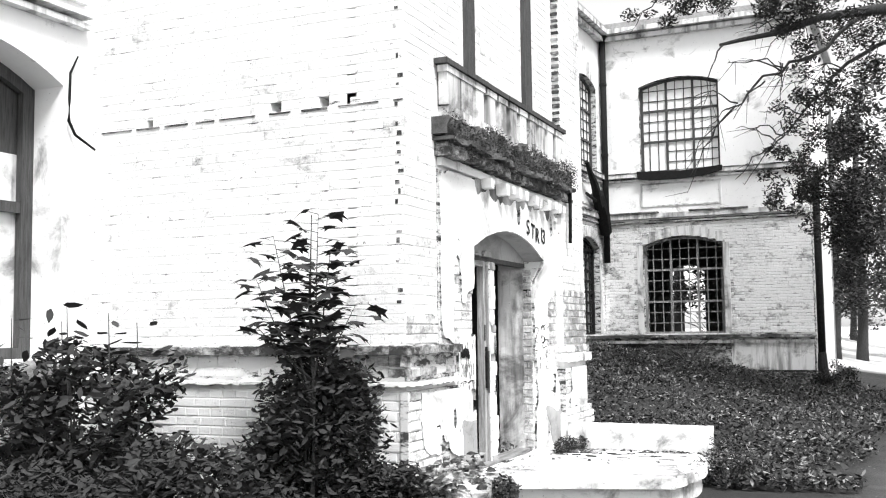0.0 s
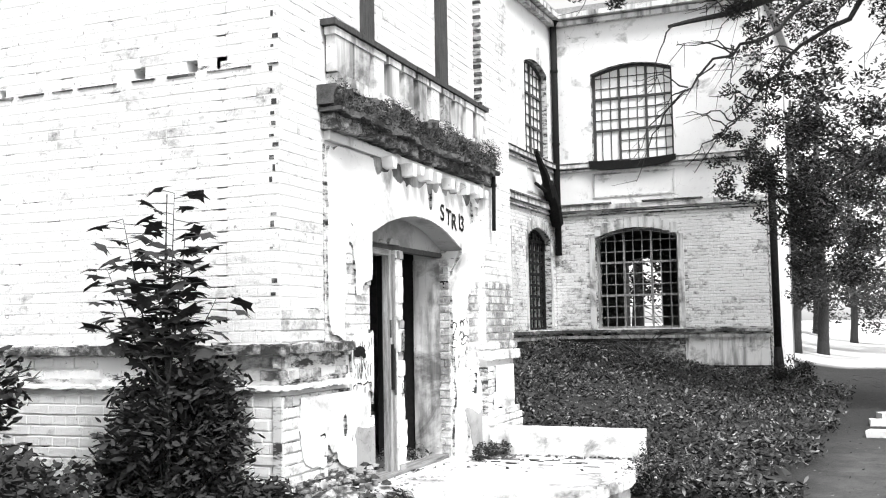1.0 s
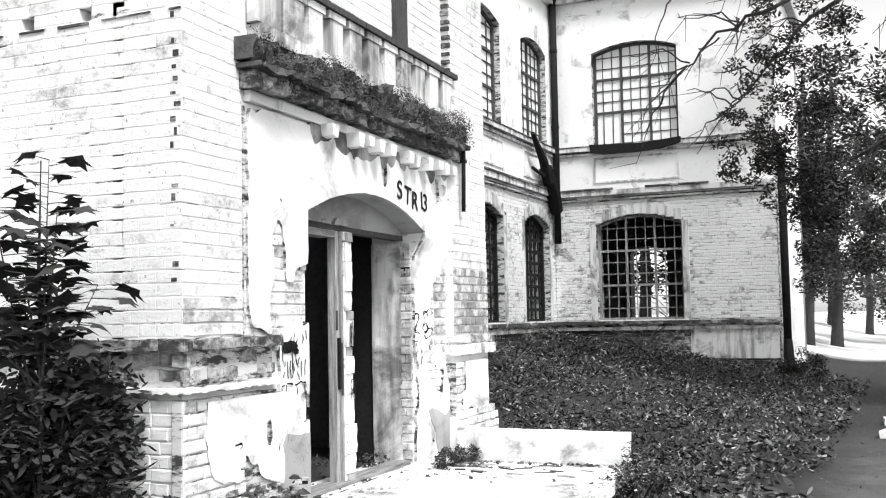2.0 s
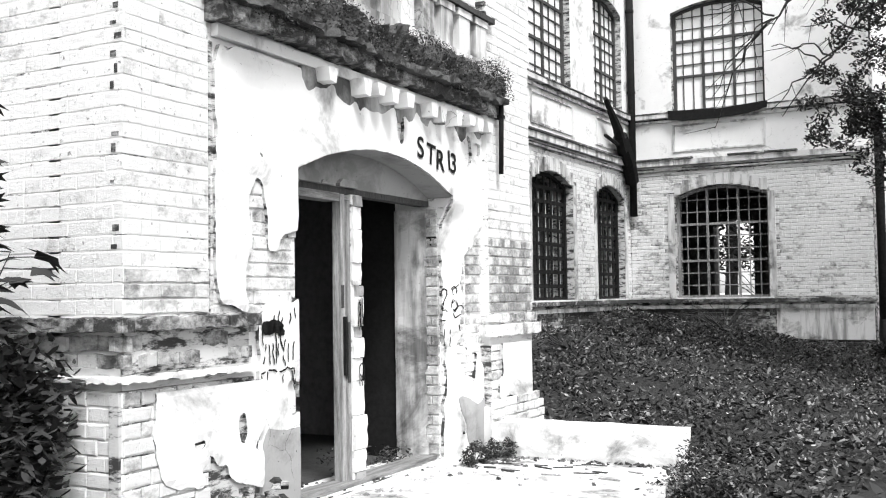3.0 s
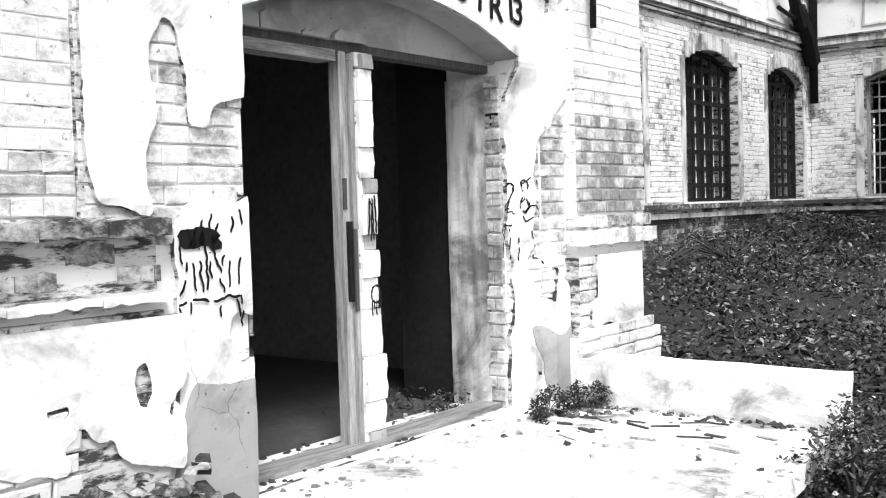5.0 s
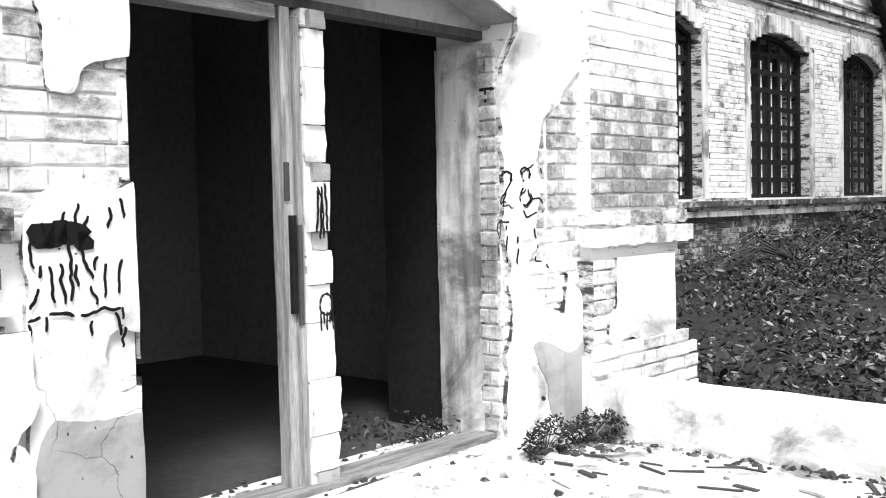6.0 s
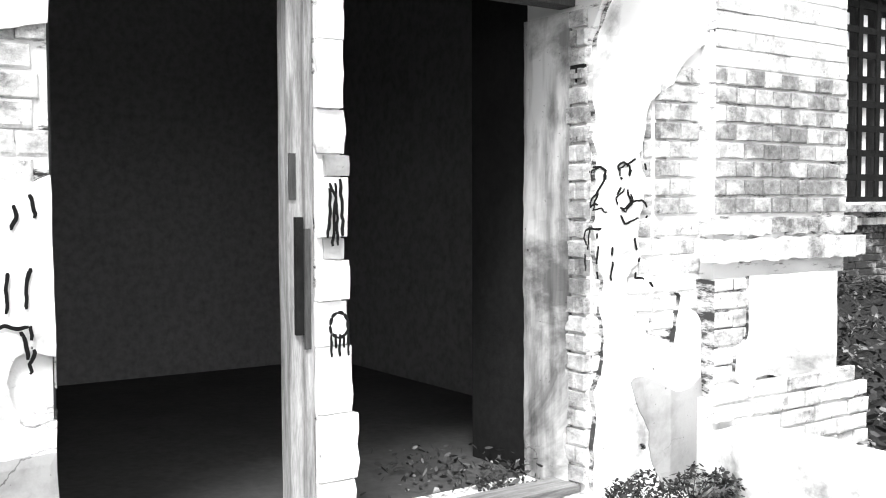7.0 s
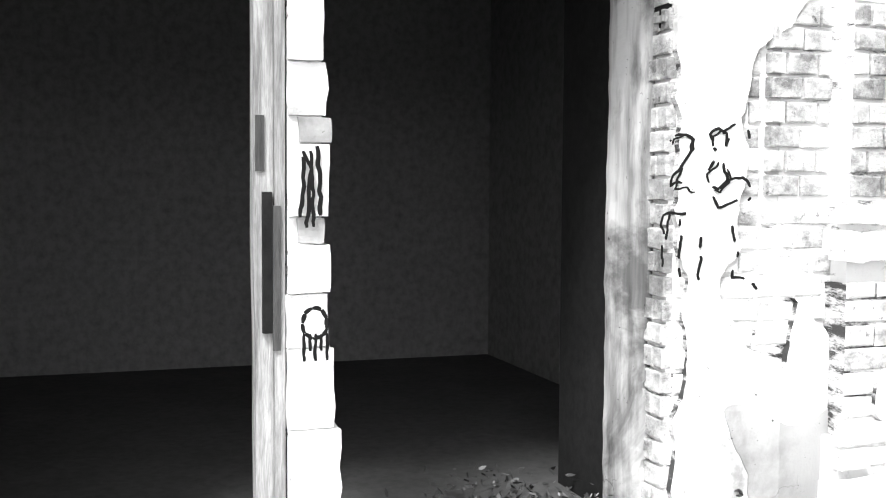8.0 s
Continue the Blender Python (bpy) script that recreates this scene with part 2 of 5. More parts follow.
def loose_bricks(cells, to3, proud, mat, parent, rough, c=0.004):
    """Bricks of a bare patch, each an object of its own."""
    for i, cell in enumerate(cells):
        ob = brick_field("brick", [cell], to3, proud + rough * hash_noise(cell[0], cell[2], 31, 7), mat, parent, 0.0, "", c)
        del ob["kind"]


def in_opening(openings, pad=0.0):
    def test(u, z):
        return any(o[0] - pad < u < o[1] + pad and o[2] - pad < z < arch_z(o, u) + pad for o in openings)
    return test


UNIT_BRICKS = {}


def unit_brick(kind, mat):
    """Shared brick meshes: width along y, height along z, face towards +x."""
    if (kind, mat.name) not in UNIT_BRICKS:
        rnd = random.Random(kind)
        bm = bmesh.new()
        box(bm, -1, 0, -0.5, 0.5, -0.5, 0.5)
        top = [f for f in bm.faces if f.normal.x > 0.9]
        ins = bmesh.ops.inset_region(bm, faces=top, thickness=0.06, depth=0.0)
        for v in top[0].verts:
            v.co.x += 0.12 if mat is M_BRICK_BARE else 0.03
            v.co.y += rnd.uniform(-0.05, 0.05)
            v.co.z += rnd.uniform(-0.09, 0.09)
        UNIT_BRICKS[kind, mat.name] = mesh_of("brick", bm, mat)
    return UNIT_BRICKS[kind, mat.name]


BRICK_COUNT = [0]


def brick_pieces(cells, plane, parent, mat, proud=0.012):
    """Single bricks: plane is ("x", value) facing +x or ("y", value) facing -y."""
    rnd = random.Random(int(plane[1] * 100) + len(cells))
    for a, b, z0, z1 in cells:
        ob = new("brick", unit_brick(rnd.randrange(6), mat))
        d = proud + rnd.uniform(-0.35, 0.35) * proud
        s = Matrix.Diagonal((0.04, b - a, z1 - z0, 1))
        if plane[0] == "x":
            m = Matrix.Translation((plane[1] - SKEW * ((a + b) / 2 - SY) + d, (a + b) / 2, (z0 + z1) / 2)) @ Matrix.Rotation(SKEW, 4, "Z")
        else:
            m = Matrix.Translation(((a + b) / 2, plane[1] - d, (z0 + z1) / 2)) @ Matrix.Rotation(-math.pi / 2, 4, "Z")
        ob.parent = parent
        ob.matrix_basis = m @ Matrix.Rotation(rnd.uniform(-0.01, 0.01), 4, "X") @ Matrix.Rotation(rnd.uniform(-1.5, 1.5) * proud, 4, "Z") @ s
        BRICK_COUNT[0] += 1


def tube(bm, pts, radii, sides=8):
    """A tapering limb along points."""
    rings = []
    pts = [Vector(p) for p in pts]
    for i, p in enumerate(pts):
        way = (pts[min(i + 1, len(pts) - 1)] - pts[max(i - 1, 0)]).normalized()
        q = way.to_track_quat("Z", "Y")
        rings.append([bm.verts.new(p + q @ Vector((math.cos(k * math.tau / sides), math.sin(k * math.tau / sides), 0)) * radii[i]) for k in range(sides)])
    for a, b in zip(rings, rings[1:]):
        for k in range(sides):
            n = (k + 1) % sides
            bm.faces.new((a[k], a[n], b[n], b[k]))
    bm.faces.new(rings[0][::-1]), bm.faces.new(rings[-1])
    return bm


def leaf_mesh(name, centres, sizes, mat, parent, up=0.5, lobes=False, seed=1, kind="", label=""):
    """A crown of single leaves, each a small folded blade."""
    g = np.random.default_rng(seed)
    n = len(centres)
    centres = np.asarray(centres, float)
    nor = g.normal(size=(n, 3))
    nor[:, 2] = np.abs(nor[:, 2]) + up * 3
    nor /= np.linalg.norm(nor, axis=1)[:, None]
    t = np.cross(nor, g.normal(size=(n, 3)))
    t /= np.linalg.norm(t, axis=1)[:, None]
    s = np.cross(nor, t)
    if lobes:
        shape = [(-0.5, 0, 0), (-0.25, 0.22, -.04), (-0.3, 0.5, -.12), (0.02, 0.3, -.05), (0.12, 0.55, -.14), (0.25, 0.2, -.04), (0.65, 0, -.1),
                 (0.25, -0.2, -.04), (0.12, -0.55, -.14), (0.02, -0.3, -.05), (-0.3, -0.5, -.12), (-0.25, -0.22, -.04), (0.05, 0, 0.04)]
        tris = [(12, i, (i + 1) % 12) for i in range(12)]
    else:
        shape = [(-0.5, 0, 0), (-0.2, 0.2, -.06), (0.2, 0.18, -.09), (0.6, 0, -.12), (0.2, -0.18, -.09), (-0.2, -0.2, -.06)]
        tris = [(0, 1, 5), (1, 2, 5), (2, 4, 5), (2, 3, 4)]
    sizes = np.asarray(sizes, float)
    k = len(shape)
    co = np.zeros((n, k, 3))
    for i, (a, b, c) in enumerate(shape):
        co[:, i] = centres + sizes[:, None] * (a * t + b * s + c * nor)
    faces = (np.asarray(tris)[None] + (np.arange(n) * k)[:, None, None]).reshape(-1, 3)
    me = bpy.data.meshes.new(name)
    me.from_pydata(co.reshape(-1, 3).tolist(), [], faces.tolist())
    me.materials.append(mat)
    ob = new(name, me)
    ob.parent = parent
    return tagged(ob, label, "", "", kind)


def smooth01(v):
    v = np.clip(v, 0, 1)
    return v * v * (3 - 2 * v)


def ground_z(x, y):
    rise = smooth01((np.asarray(y, float) - 9.5) / 18.5) * smooth01((-0.6 - np.asarray(x, float)) / 7.0)
    left = smooth01((6.0 - np.abs(np.asarray(y, float) - 5.0)) / 6.0) * smooth01((-2.2 - np.asarray(x, float)) / 3.0) * 0.25
    wave = 0.04 * np.sin(np.asarray(x) * 1.7 + 0.6) * np.sin(np.asarray(y) * 1.3)
    return 1.05 * rise + left + wave * smooth01((-0.4 - np.asarray(x, float)) / 2)


# ---- ground ----
def build_ground():
    xs = np.unique(np.concatenate([np.linspace(-9, 6, 76), np.linspace(-600, -9, 14), np.linspace(6, 600, 14)]))
    ys = np.unique(np.concatenate([np.linspace(-4, 36, 121), np.linspace(-300, -4, 8), np.linspace(36, 1500, 22)]))
    X, Y = np.meshgrid(xs, ys)
    Z = ground_z(X, Y)
    vs = np.stack([X, Y, Z], -1).reshape(-1, 3).tolist()
    w = len(xs)
    fs = [(j * w + i, j * w + i + 1, (j + 1) * w + i + 1, (j + 1) * w + i) for j in range(len(ys) - 1) for i in range(w - 1)]
    me = bpy.data.meshes.new("ground")
    me.from_pydata(vs, [], fs)
    me.materials.append(M_GROUND)
    for p in me.polygons:
        p.use_smooth = True
    tagged(new("ground", me), "dark leaf-strewn soil with a trodden path and painted sunlit ground beyond", "ground", "", "structure")


build_ground()

# ---- plaster, strokes, windows ----
def hash_noise(u, z, scale, seed):
    return noise.noise(Vector((u * scale, z * scale, seed * 7.3)))


def plaster_skin(name, u0, u1, z0, z1, keep, thick, to3, mat, parent, cell=0.035, label="", snap=None, lump=0.004, edge_mat=None):
    """A coat of plaster with a broken edge: it is left only where keep(u, z) holds."""
    nu, nz = int((u1 - u0) / cell), int((z1 - z0) / cell)
    on = [[keep(u0 + (i + 0.5) * cell, z0 + (j + 0.5) * cell) for j in range(nz)] for i in range(nu)]

    def live(i, j):
        return 0 <= i < nu and 0 <= j < nz and on[i][j]

    rim = {}
    for i in range(nu):
        for j in range(nz):
            if on[i][j]:
                for a, b, di, dj in (((i, j), (i + 1, j), 0, -1), ((i + 1, j), (i + 1, j + 1), 1, 0), ((i + 1, j + 1), (i, j + 1), 0, 1), ((i, j + 1), (i, j), -1, 0)):
                    if not live(i + di, j + dj):
                        rim.setdefault(a, []).append(b)
                        rim.setdefault(b, []).append(a)
    at, fixed = {}, set()
    for i in range(nu + 1):
        for j in range(nz + 1):
            at[i, j] = (u0 + i * cell, z0 + j * cell)
            s = snap(*at[i, j]) if snap else None
            if s:
                at[i, j] = s
                fixed.add((i, j))
            if i in (0, nu) or j in (0, nz):
                fixed.add((i, j))
    for _ in range(4):
        moved = {}
        for k, near in rim.items():
            if k not in fixed:
                n = len(near)
                moved[k] = tuple(0.4 * at[k][c] + 0.6 * sum(at[m][c] for m in near) / n for c in (0, 1))
        at.update(moved)
    grid, vs, fs, side = {}, [], [], []

    def vert(i, j, lift):
        if (i, j, lift) not in grid:
            u, z = at[i, j]
            if (i, j) in rim and (i, j) not in fixed:
                u, z = u + cell * 0.25 * hash_noise(u, z, 60, 1), z + cell * 0.25 * hash_noise(u, z, 60, 2)
            d = (thick - (0.004 if (i, j) in rim else 0) + lump * hash_noise(u, z, 3.0, 3) + lump * 0.8 * hash_noise(u, z, 13.0, 4)) if lift else 0.0005
            grid[i, j, lift] = len(vs)
            vs.append(to3(u, z, d))
        return grid[i, j, lift]

    for i in range(nu):
        for j in range(nz):
            if not on[i][j]:
                continue
            c = [(i, j), (i + 1, j), (i + 1, j + 1), (i, j + 1)]
            fs.append([vert(a, b, 1) for a, b in c])
            side.append(0)
            for (a, b), (e, f), (di, dj) in zip(c, c[1:] + c[:1], ((0, -1), (1, 0), (0, 1), (-1, 0))):
                if not live(i + di, j + dj):
                    fs.append([vert(a, b, 1), vert(a, b, 0), vert(e, f, 0), vert(e, f, 1)])
                    side.append(1)
    me = bpy.data.meshes.new(name)
    me.from_pydata([tuple(v) for v in vs], [], fs)
    me.materials.append(mat)
    if edge_mat:
        me.materials.append(edge_mat)
        me.polygons.foreach_set("material_index", side)
    bm = bmesh.new()
    bm.from_mesh(me)
    bmesh.ops.recalc_face_normals(bm, faces=bm.faces)
    bm.to_mesh(me)
    bm.free()
    ob = new(name, me)
    ob.parent = parent
    return tagged(ob, label)


def blob(u, z, cu, cz, ru, rz, rag=0.35, seed=5):
    k = ((u - cu) / ru) ** 2 + ((z - cz) / rz) ** 2
    return k < 1 + rag * 2.2 * hash_noise(u, z, 7, seed) + rag * hash_noise(u, z, 19, seed + 1)


def ribbon(bm, pts, width, to3, depth):
    """A painted stroke: a flat band of varying width along points of a wall."""
    pts = [Vector((p[0], p[1])) for p in pts]
    a, b = [], []
    for i, p in enumerate(pts):
        way = (pts[min(i + 1, len(pts) - 1)] - pts[max(i - 1, 0)]).normalized()
        w = width * (0.35 + 0.3 * abs(hash_noise(p.x, p.y, 23, 4)) + (0.2 if 0 < i < len(pts) - 1 else 0))
        n = Vector((-way.y, way.x)) * w
        a.append(bm.verts.new(to3(*(p + n), depth))), b.append(bm.verts.new(to3(*(p - n), depth)))
    for i in range(len(pts) - 1):
        bm.faces.new((a[i], a[i + 1], b[i + 1], b[i]))


def letters(name, text, size, m, owner, weight=0.0):
    cu = bpy.data.curves.new(name, "FONT")
    cu.body, cu.size, cu.extrude, cu.offset = text, size, 0.0008, weight
    tmp = new("lettering", cu)
    bpy.context.view_layer.update()
    me = bpy.data.meshes.new_from_object(tmp.evaluated_get(bpy.context.evaluated_depsgraph_get()))
    bpy.data.objects.remove(tmp)
    me.materials.clear()
    me.materials.append(M_PAINT)
    ob = new(name, me)
    ob.parent = owner
    ob.matrix_basis = m
    return tagged(ob)


def arch_band(bm, o, w, d0, d1, to3, n=14):
    """A frame of width w inside an opening's outline."""
    a = [(o[0] + (o[1] - o[0]) * i / n) for i in range(n + 1)]
    for u, v in zip(a, a[1:]):
        prism(bm, [(u, arch_z(o, u) - w), (v, arch_z(o, v) - w), (v, arch_z(o, v) - 0.002), (u, arch_z(o, u) - 0.002)], d0, d1, to3)


def rect(bm, u0, u1, z0, z1, d0, d1, to3):
    prism(bm, [(u0, z0), (u1, z0), (u1, z1), (u0, z1)], d0, d1, to3)


def window_thing(name, label, o, to3, depth, cols, rows, m_frame, m_thin, m_pane, group, thin=0.016, heavy=0.05, sub=(3, 3), sill=True, missing=()):
    """Arched window: outer frame, heavy mullions and transoms, a fine grid and panes."""
    w = thing(name, label, "window", group=group)
    u0, u1, z0, zs, rise = o
    bm = bmesh.new()
    rect(bm, u0, u0 + heavy * 1.3, z0, zs, depth, depth + 0.07, to3)
    rect(bm, u1 - heavy * 1.3, u1, z0, zs, depth, depth + 0.07, to3)
    rect(bm, u0 + heavy * 1.3, u1 - heavy * 1.3, z0, z0 + heavy, depth, depth + 0.07, to3)
    arch_band(bm, o, heavy * 1.2, depth, depth + 0.068, to3)
    part("window_frame", bm, m_frame, w)
    us = [u0 + (u1 - u0) * i / cols for i in range(cols + 1)]
    ztop = zs + rise * 0.9
    zr = [z0 + (ztop - z0) * i / rows for i in range(rows + 1)]
    for u in us[1:-1]:
        bm = bmesh.new()
        rect(bm, u - heavy / 2, u + heavy / 2, z0 + 0.02, arch_z(o, u) - 0.02, depth + 0.004, depth + 0.064, to3)
        part("mullion", bm, m_frame, w)
    for z in zr[1:-1]:
        bm = bmesh.new()
        rect(bm, u0 + 0.02, u1 - 0.02, z - heavy / 2, z + heavy / 2, depth + 0.008, depth + 0.058, to3)
        part("transom", bm, m_frame, w)
    for i in range(cols):
        for k in range(1, sub[0]):
            u = us[i] + (us[i + 1] - us[i]) * k / sub[0]
            bm = bmesh.new()
            rect(bm, u - thin / 2, u + thin / 2, z0 + 0.03, arch_z(o, u) - 0.03, depth + 0.02, depth + 0.042, to3)
            if (i, "v") not in missing:
                part("glazing_bar", bm, m_thin, w)
    for j in range(rows):
        for k in range(1, sub[1]):
            z = zr[j] + (zr[j + 1] - zr[j]) * k / sub[1]
            a = u0 + 0.03 if (j, "h") not in missing else us[1]
            bm = bmesh.new()
            rect(bm, a, u1 - 0.03, z - thin / 2, z + thin / 2, depth + 0.016, depth + 0.038, to3)
            part("glazing_bar", bm, m_thin, w)
    if m_pane:
        for i in range(cols):
            bm = bmesh.new()
            n = 5
            top = [(us[i] + (us[i + 1] - us[i]) * k / n) for k in range(n + 1)]
            prism(bm, [(us[i] + 0.003, z0 + 0.01), (us[i + 1] - 0.003, z0 + 0.01)] + [(min(max(u, us[i] + 0.003), us[i + 1] - 0.003), arch_z(o, u) - 0.01) for u in top[::-1]], depth + 0.004, depth + 0.012, to3)
            part("pane", bm, m_pane, w)
    if sill:
        bm = bmesh.new()
        rect(bm, u0 - 0.08, u1 + 0.08, z0 - 0.09, z0 - 0.002, -0.25, 0.09, to3)
        part("window_sill", bm, M_CONCRETE, w)
    return w


def course_run(name, u0, u1, z0, z1, proud, to3, mat, parent, seed=1, step=0.27, gone=0.0):
    """A projecting string course laid of single worn blocks, some of them broken away."""
    rnd = random.Random(seed)
    u = u0
    while u < u1 - 0.02:
        v = min(u + step * rnd.uniform(0.8, 1.2), u1)
        if rnd.random() > gone:
            bm = bmesh.new()
            k = 0.016 if step < 0.5 else 0.005
            n = max(3, int((v - u) / 0.035))
            low = [(u + 0.003 + (v - u - 0.006) * i / n, z0 + rnd.uniform(0, k)) for i in range(n + 1)]
            high = [(u + 0.003 + (v - u - 0.006) * i / n, z1 - rnd.uniform(0, k)) for i in range(n + 1)]
            prism(bm, low + high[::-1], -0.02, proud + rnd.uniform(-0.02, 0.006) * (1 if step < 0.5 else 0.3), to3)
            part(name, bm, mat, parent)
        u = v


# ---- the projecting entrance block ----
PX, SY, NY, WX, FY, FX = -3.74, 7.40, 12.58, -7.70, 27.0, -2.46
LWX, TOP, THICK, SKEW = -7.0, 9.6, 0.52, 0.038
DOOR = (8.87, 11.06, 0.26, 2.37, 0.235)
S3 = south(SY)


def front_x(y):
    """The entrance front runs slightly askew to the side wall."""
    return PX - SKEW * (y - SY)


def E3(u, z, d):
    return (front_x(u) + d, u, z)


def P3(u, z, d):
    """The pier beside the doorway stands proud of the front."""
    return (front_x(u) + d + 0.08, u, z)


def worn_back(u, z):
    """The front falls back towards the doorway's worn jamb."""
    k = min(1.0, max(0.0, (11.40 - u) / 0.34)) if u > 10.7 else 0.0
    h = min(1.0, max(0.0, (2.36 - z) / 0.22))
    return -0.125 * k * h * h * (3 - 2 * h)


def C3(u, z, d):
    return E3(u, z, d + worn_back(u, z))



wall_entrance = thing("wall_entrance", "whitewashed brick and plaster wall with an arched doorway", "wall", kind="structure")
bm = bmesh.new()
wall_slab(bm, SY, DOOR[1], -0.3, TOP, [DOOR], -THICK, 0.0, E3)
for i in range(6):
    a, b = DOOR[1] + 0.34 * i / 6, DOOR[1] + 0.34 * (i + 1) / 6
    for z0, z1 in ((-0.3, 2.14), (2.14, 2.25), (2.25, 2.36), (2.36, TOP)):
        rect(bm, a, b, z0, z1, -THICK, -0.004, lambda u, z, d: E3(u, z, d) if d < -0.3 else C3(u, z, d))
rect(bm, DOOR[1] + 0.34, NY, -0.3, TOP, -THICK, 0.0, E3)
part("masonry", bm, M_MORTAR, wall_entrance)

wall_south = thing("wall_south", "whitewashed brick side wall of the entrance block", "wall", kind="structure")
HOLES = [(x - w, x + w, 3.475, 3.475 + 2 * w, 0) for x, w in ((-6.32, 0.035), (-5.66, 0.06), (-4.96, 0.055), (-4.48, 0.05), (-4.20, 0.03))]
bm = bmesh.new()
wall_slab(bm, LWX - 0.5, PX - THICK - 0.001, -0.3, TOP, HOLES, -0.5, 0.0, S3)
part("masonry", bm, M_MORTAR, wall_south)
cells = list(brick_cells(LWX, PX + 0.006, 1.50, 7.6, lambda u, z: any(abs(u - (o[0] + o[1]) / 2) < 0.09 and abs(z - 3.515) < 0.045 for o in HOLES)))
brick_field("bricks", cells, S3, 0.0025, M_BRICK, wall_south, 0.0012, "", 0.0015)
bm = bmesh.new()
u = LWX + 0.12
while u < PX - 0.05:
    v = min(u + random.uniform(0.12, 0.4), PX)
    rect(bm, u, v, 3.462 + random.uniform(-.006, .006), 3.476, -0.02, random.uniform(0.008, 0.016), S3)
    u = v + random.uniform(0.02, 0.16)
part("iron_strap", bm, M_SOOT_SHADE, wall_south)
# plinth mouldings round the corner
for to3, a, b, seed in ((S3, LWX, -4.70, 1), (S3, -4.72, PX + 0.07, 5), (E3, SY - 0.07, 8.42, 2)):
    parent = wall_south if to3 is S3 else wall_entrance
    course_run("lip_course", a, b, 1.415, 1.495, 0.085, to3, M_SOOT_SHADE, parent, seed, 0.26)
    course_run("frieze_course", a, b - 0.02, 1.318, 1.405, 0.030, to3, M_BRICK if a == LWX else M_SOOTY_NEAR, parent, seed + 10, 0.20, 0.14)
    course_run("frieze_course", a, b - 0.02, 1.235, 1.314, 0.040, to3, M_BRICK if a == LWX else M_SOOTY_NEAR, parent, seed + 20, 0.14, 0.18)
    if to3 is E3:
        bm = bmesh.new()
        rect(bm, a + 0.07, b - 0.03, 1.21, 1.498, -0.01, 0.012, to3)
        part("frieze_bed", bm, M_MORTAR_WORN, parent)
    course_run("ledge_course", a, b, 1.165, 1.205, 0.10, to3, M_PLASTER, parent, seed + 30, 0.45)
    bm = bmesh.new()
    rect(bm, a, b - 0.025, -0.2, 1.13, -0.02, 0.045, to3)
    part("dado_core", bm, M_MORTAR if to3 is S3 else M_MORTAR_WORN, parent)
cells = list(brick_cells(LWX, PX + 0.05, 0.10, 1.13, lambda u, z: False))
brick_field("plinth_bricks", cells, lambda u, z, d: S3(u, z, d + 0.045), 0.008, M_BRICK, wall_south, 0.004)
cells = list(brick_cells(SY - 0.05, 8.0, 0.10, 1.13, lambda u, z: hash_noise(u, z, 4, 99) > 0.45, 0.012, 0.010))
loose_bricks(cells, lambda u, z, d: E3(u, z, d + 0.045), 0.012, M_BRICK_WORN, wall_entrance, 0.014)
bm = bmesh.new()
rect(bm, 11.62, NY, 1.15, TOP, 0.0, 0.08, E3)
part("pier_shaft", bm, M_MORTAR, wall_entrance)
# Dark raised blocks draw the notches; their recess is colour only.
rnd = random.Random(12)
bm = bmesh.new()
for i in range(72):
    z = 1.82 + i * COURSE
    if rnd.random() < 0.55:
        a = PX - 0.075 + rnd.uniform(-0.015, 0.012) + (0.02 if i % 2 else 0)
        rect(bm, a, a + rnd.uniform(0.02, 0.05), z + rnd.uniform(0.005, 0.02), z + rnd.uniform(0.03, 0.06), -0.01, 0.0055, S3)
part("toothing", bm, M_SOOT_SHADE, wall_south, "dark blocks drawn as notches along the corner bricks", "stuff")
bm = bmesh.new()
for i in range(44):
    z = 3.97 + i * COURSE
    a = 11.60 + rnd.uniform(-0.008, 0.008)
    rect(bm, a, a + rnd.uniform(0.025, 0.05), z + rnd.uniform(0.005, 0.02), z + rnd.uniform(0.035, 0.06), 0.0, 0.0865, E3)
part("toothing", bm, M_SOOT_SHADE, wall_entrance, "dark blocks drawn as notches along the pier's edge", "stuff")
wall_north = thing("wall_north", "return wall of the entrance block", "wall", kind="structure")
part("masonry", boxed(WX - 0.4, PX - THICK - 0.001, NY - 0.45, NY - 0.002, -0.3, TOP), M_MORTAR, wall_north)


def right_edge(z):
    if z > 2.30:
        return 11.80
    if z > 1.90:
        return 11.28 + (z - 1.90) * 1.3
    if z > 1.25:
        return 11.28
    return min(11.64, 11.28 + (1.25 - z) * 1.1)


def door_snap(u, z):
    """Draws the plaster's edge onto the doorway's outline."""
    if not in_opening([DOOR], 0.018)(u, z):
        return None
    if z > DOOR[3] - 0.02 and DOOR[0] + 0.05 < u < DOOR[1] - 0.05:
        return u, arch_z(DOOR, u) + 0.006 * hash_noise(u, z, 9, 6)
    side = DOOR[0] if u < 9.8 else DOOR[1]
    return side + (0.010 * hash_noise(side, z, 6, 7) if side < 9.8 else 0.022 * hash_noise(side, z, 7, 7) + 0.016 * hash_noise(side, z, 19, 8) + 0.012), z


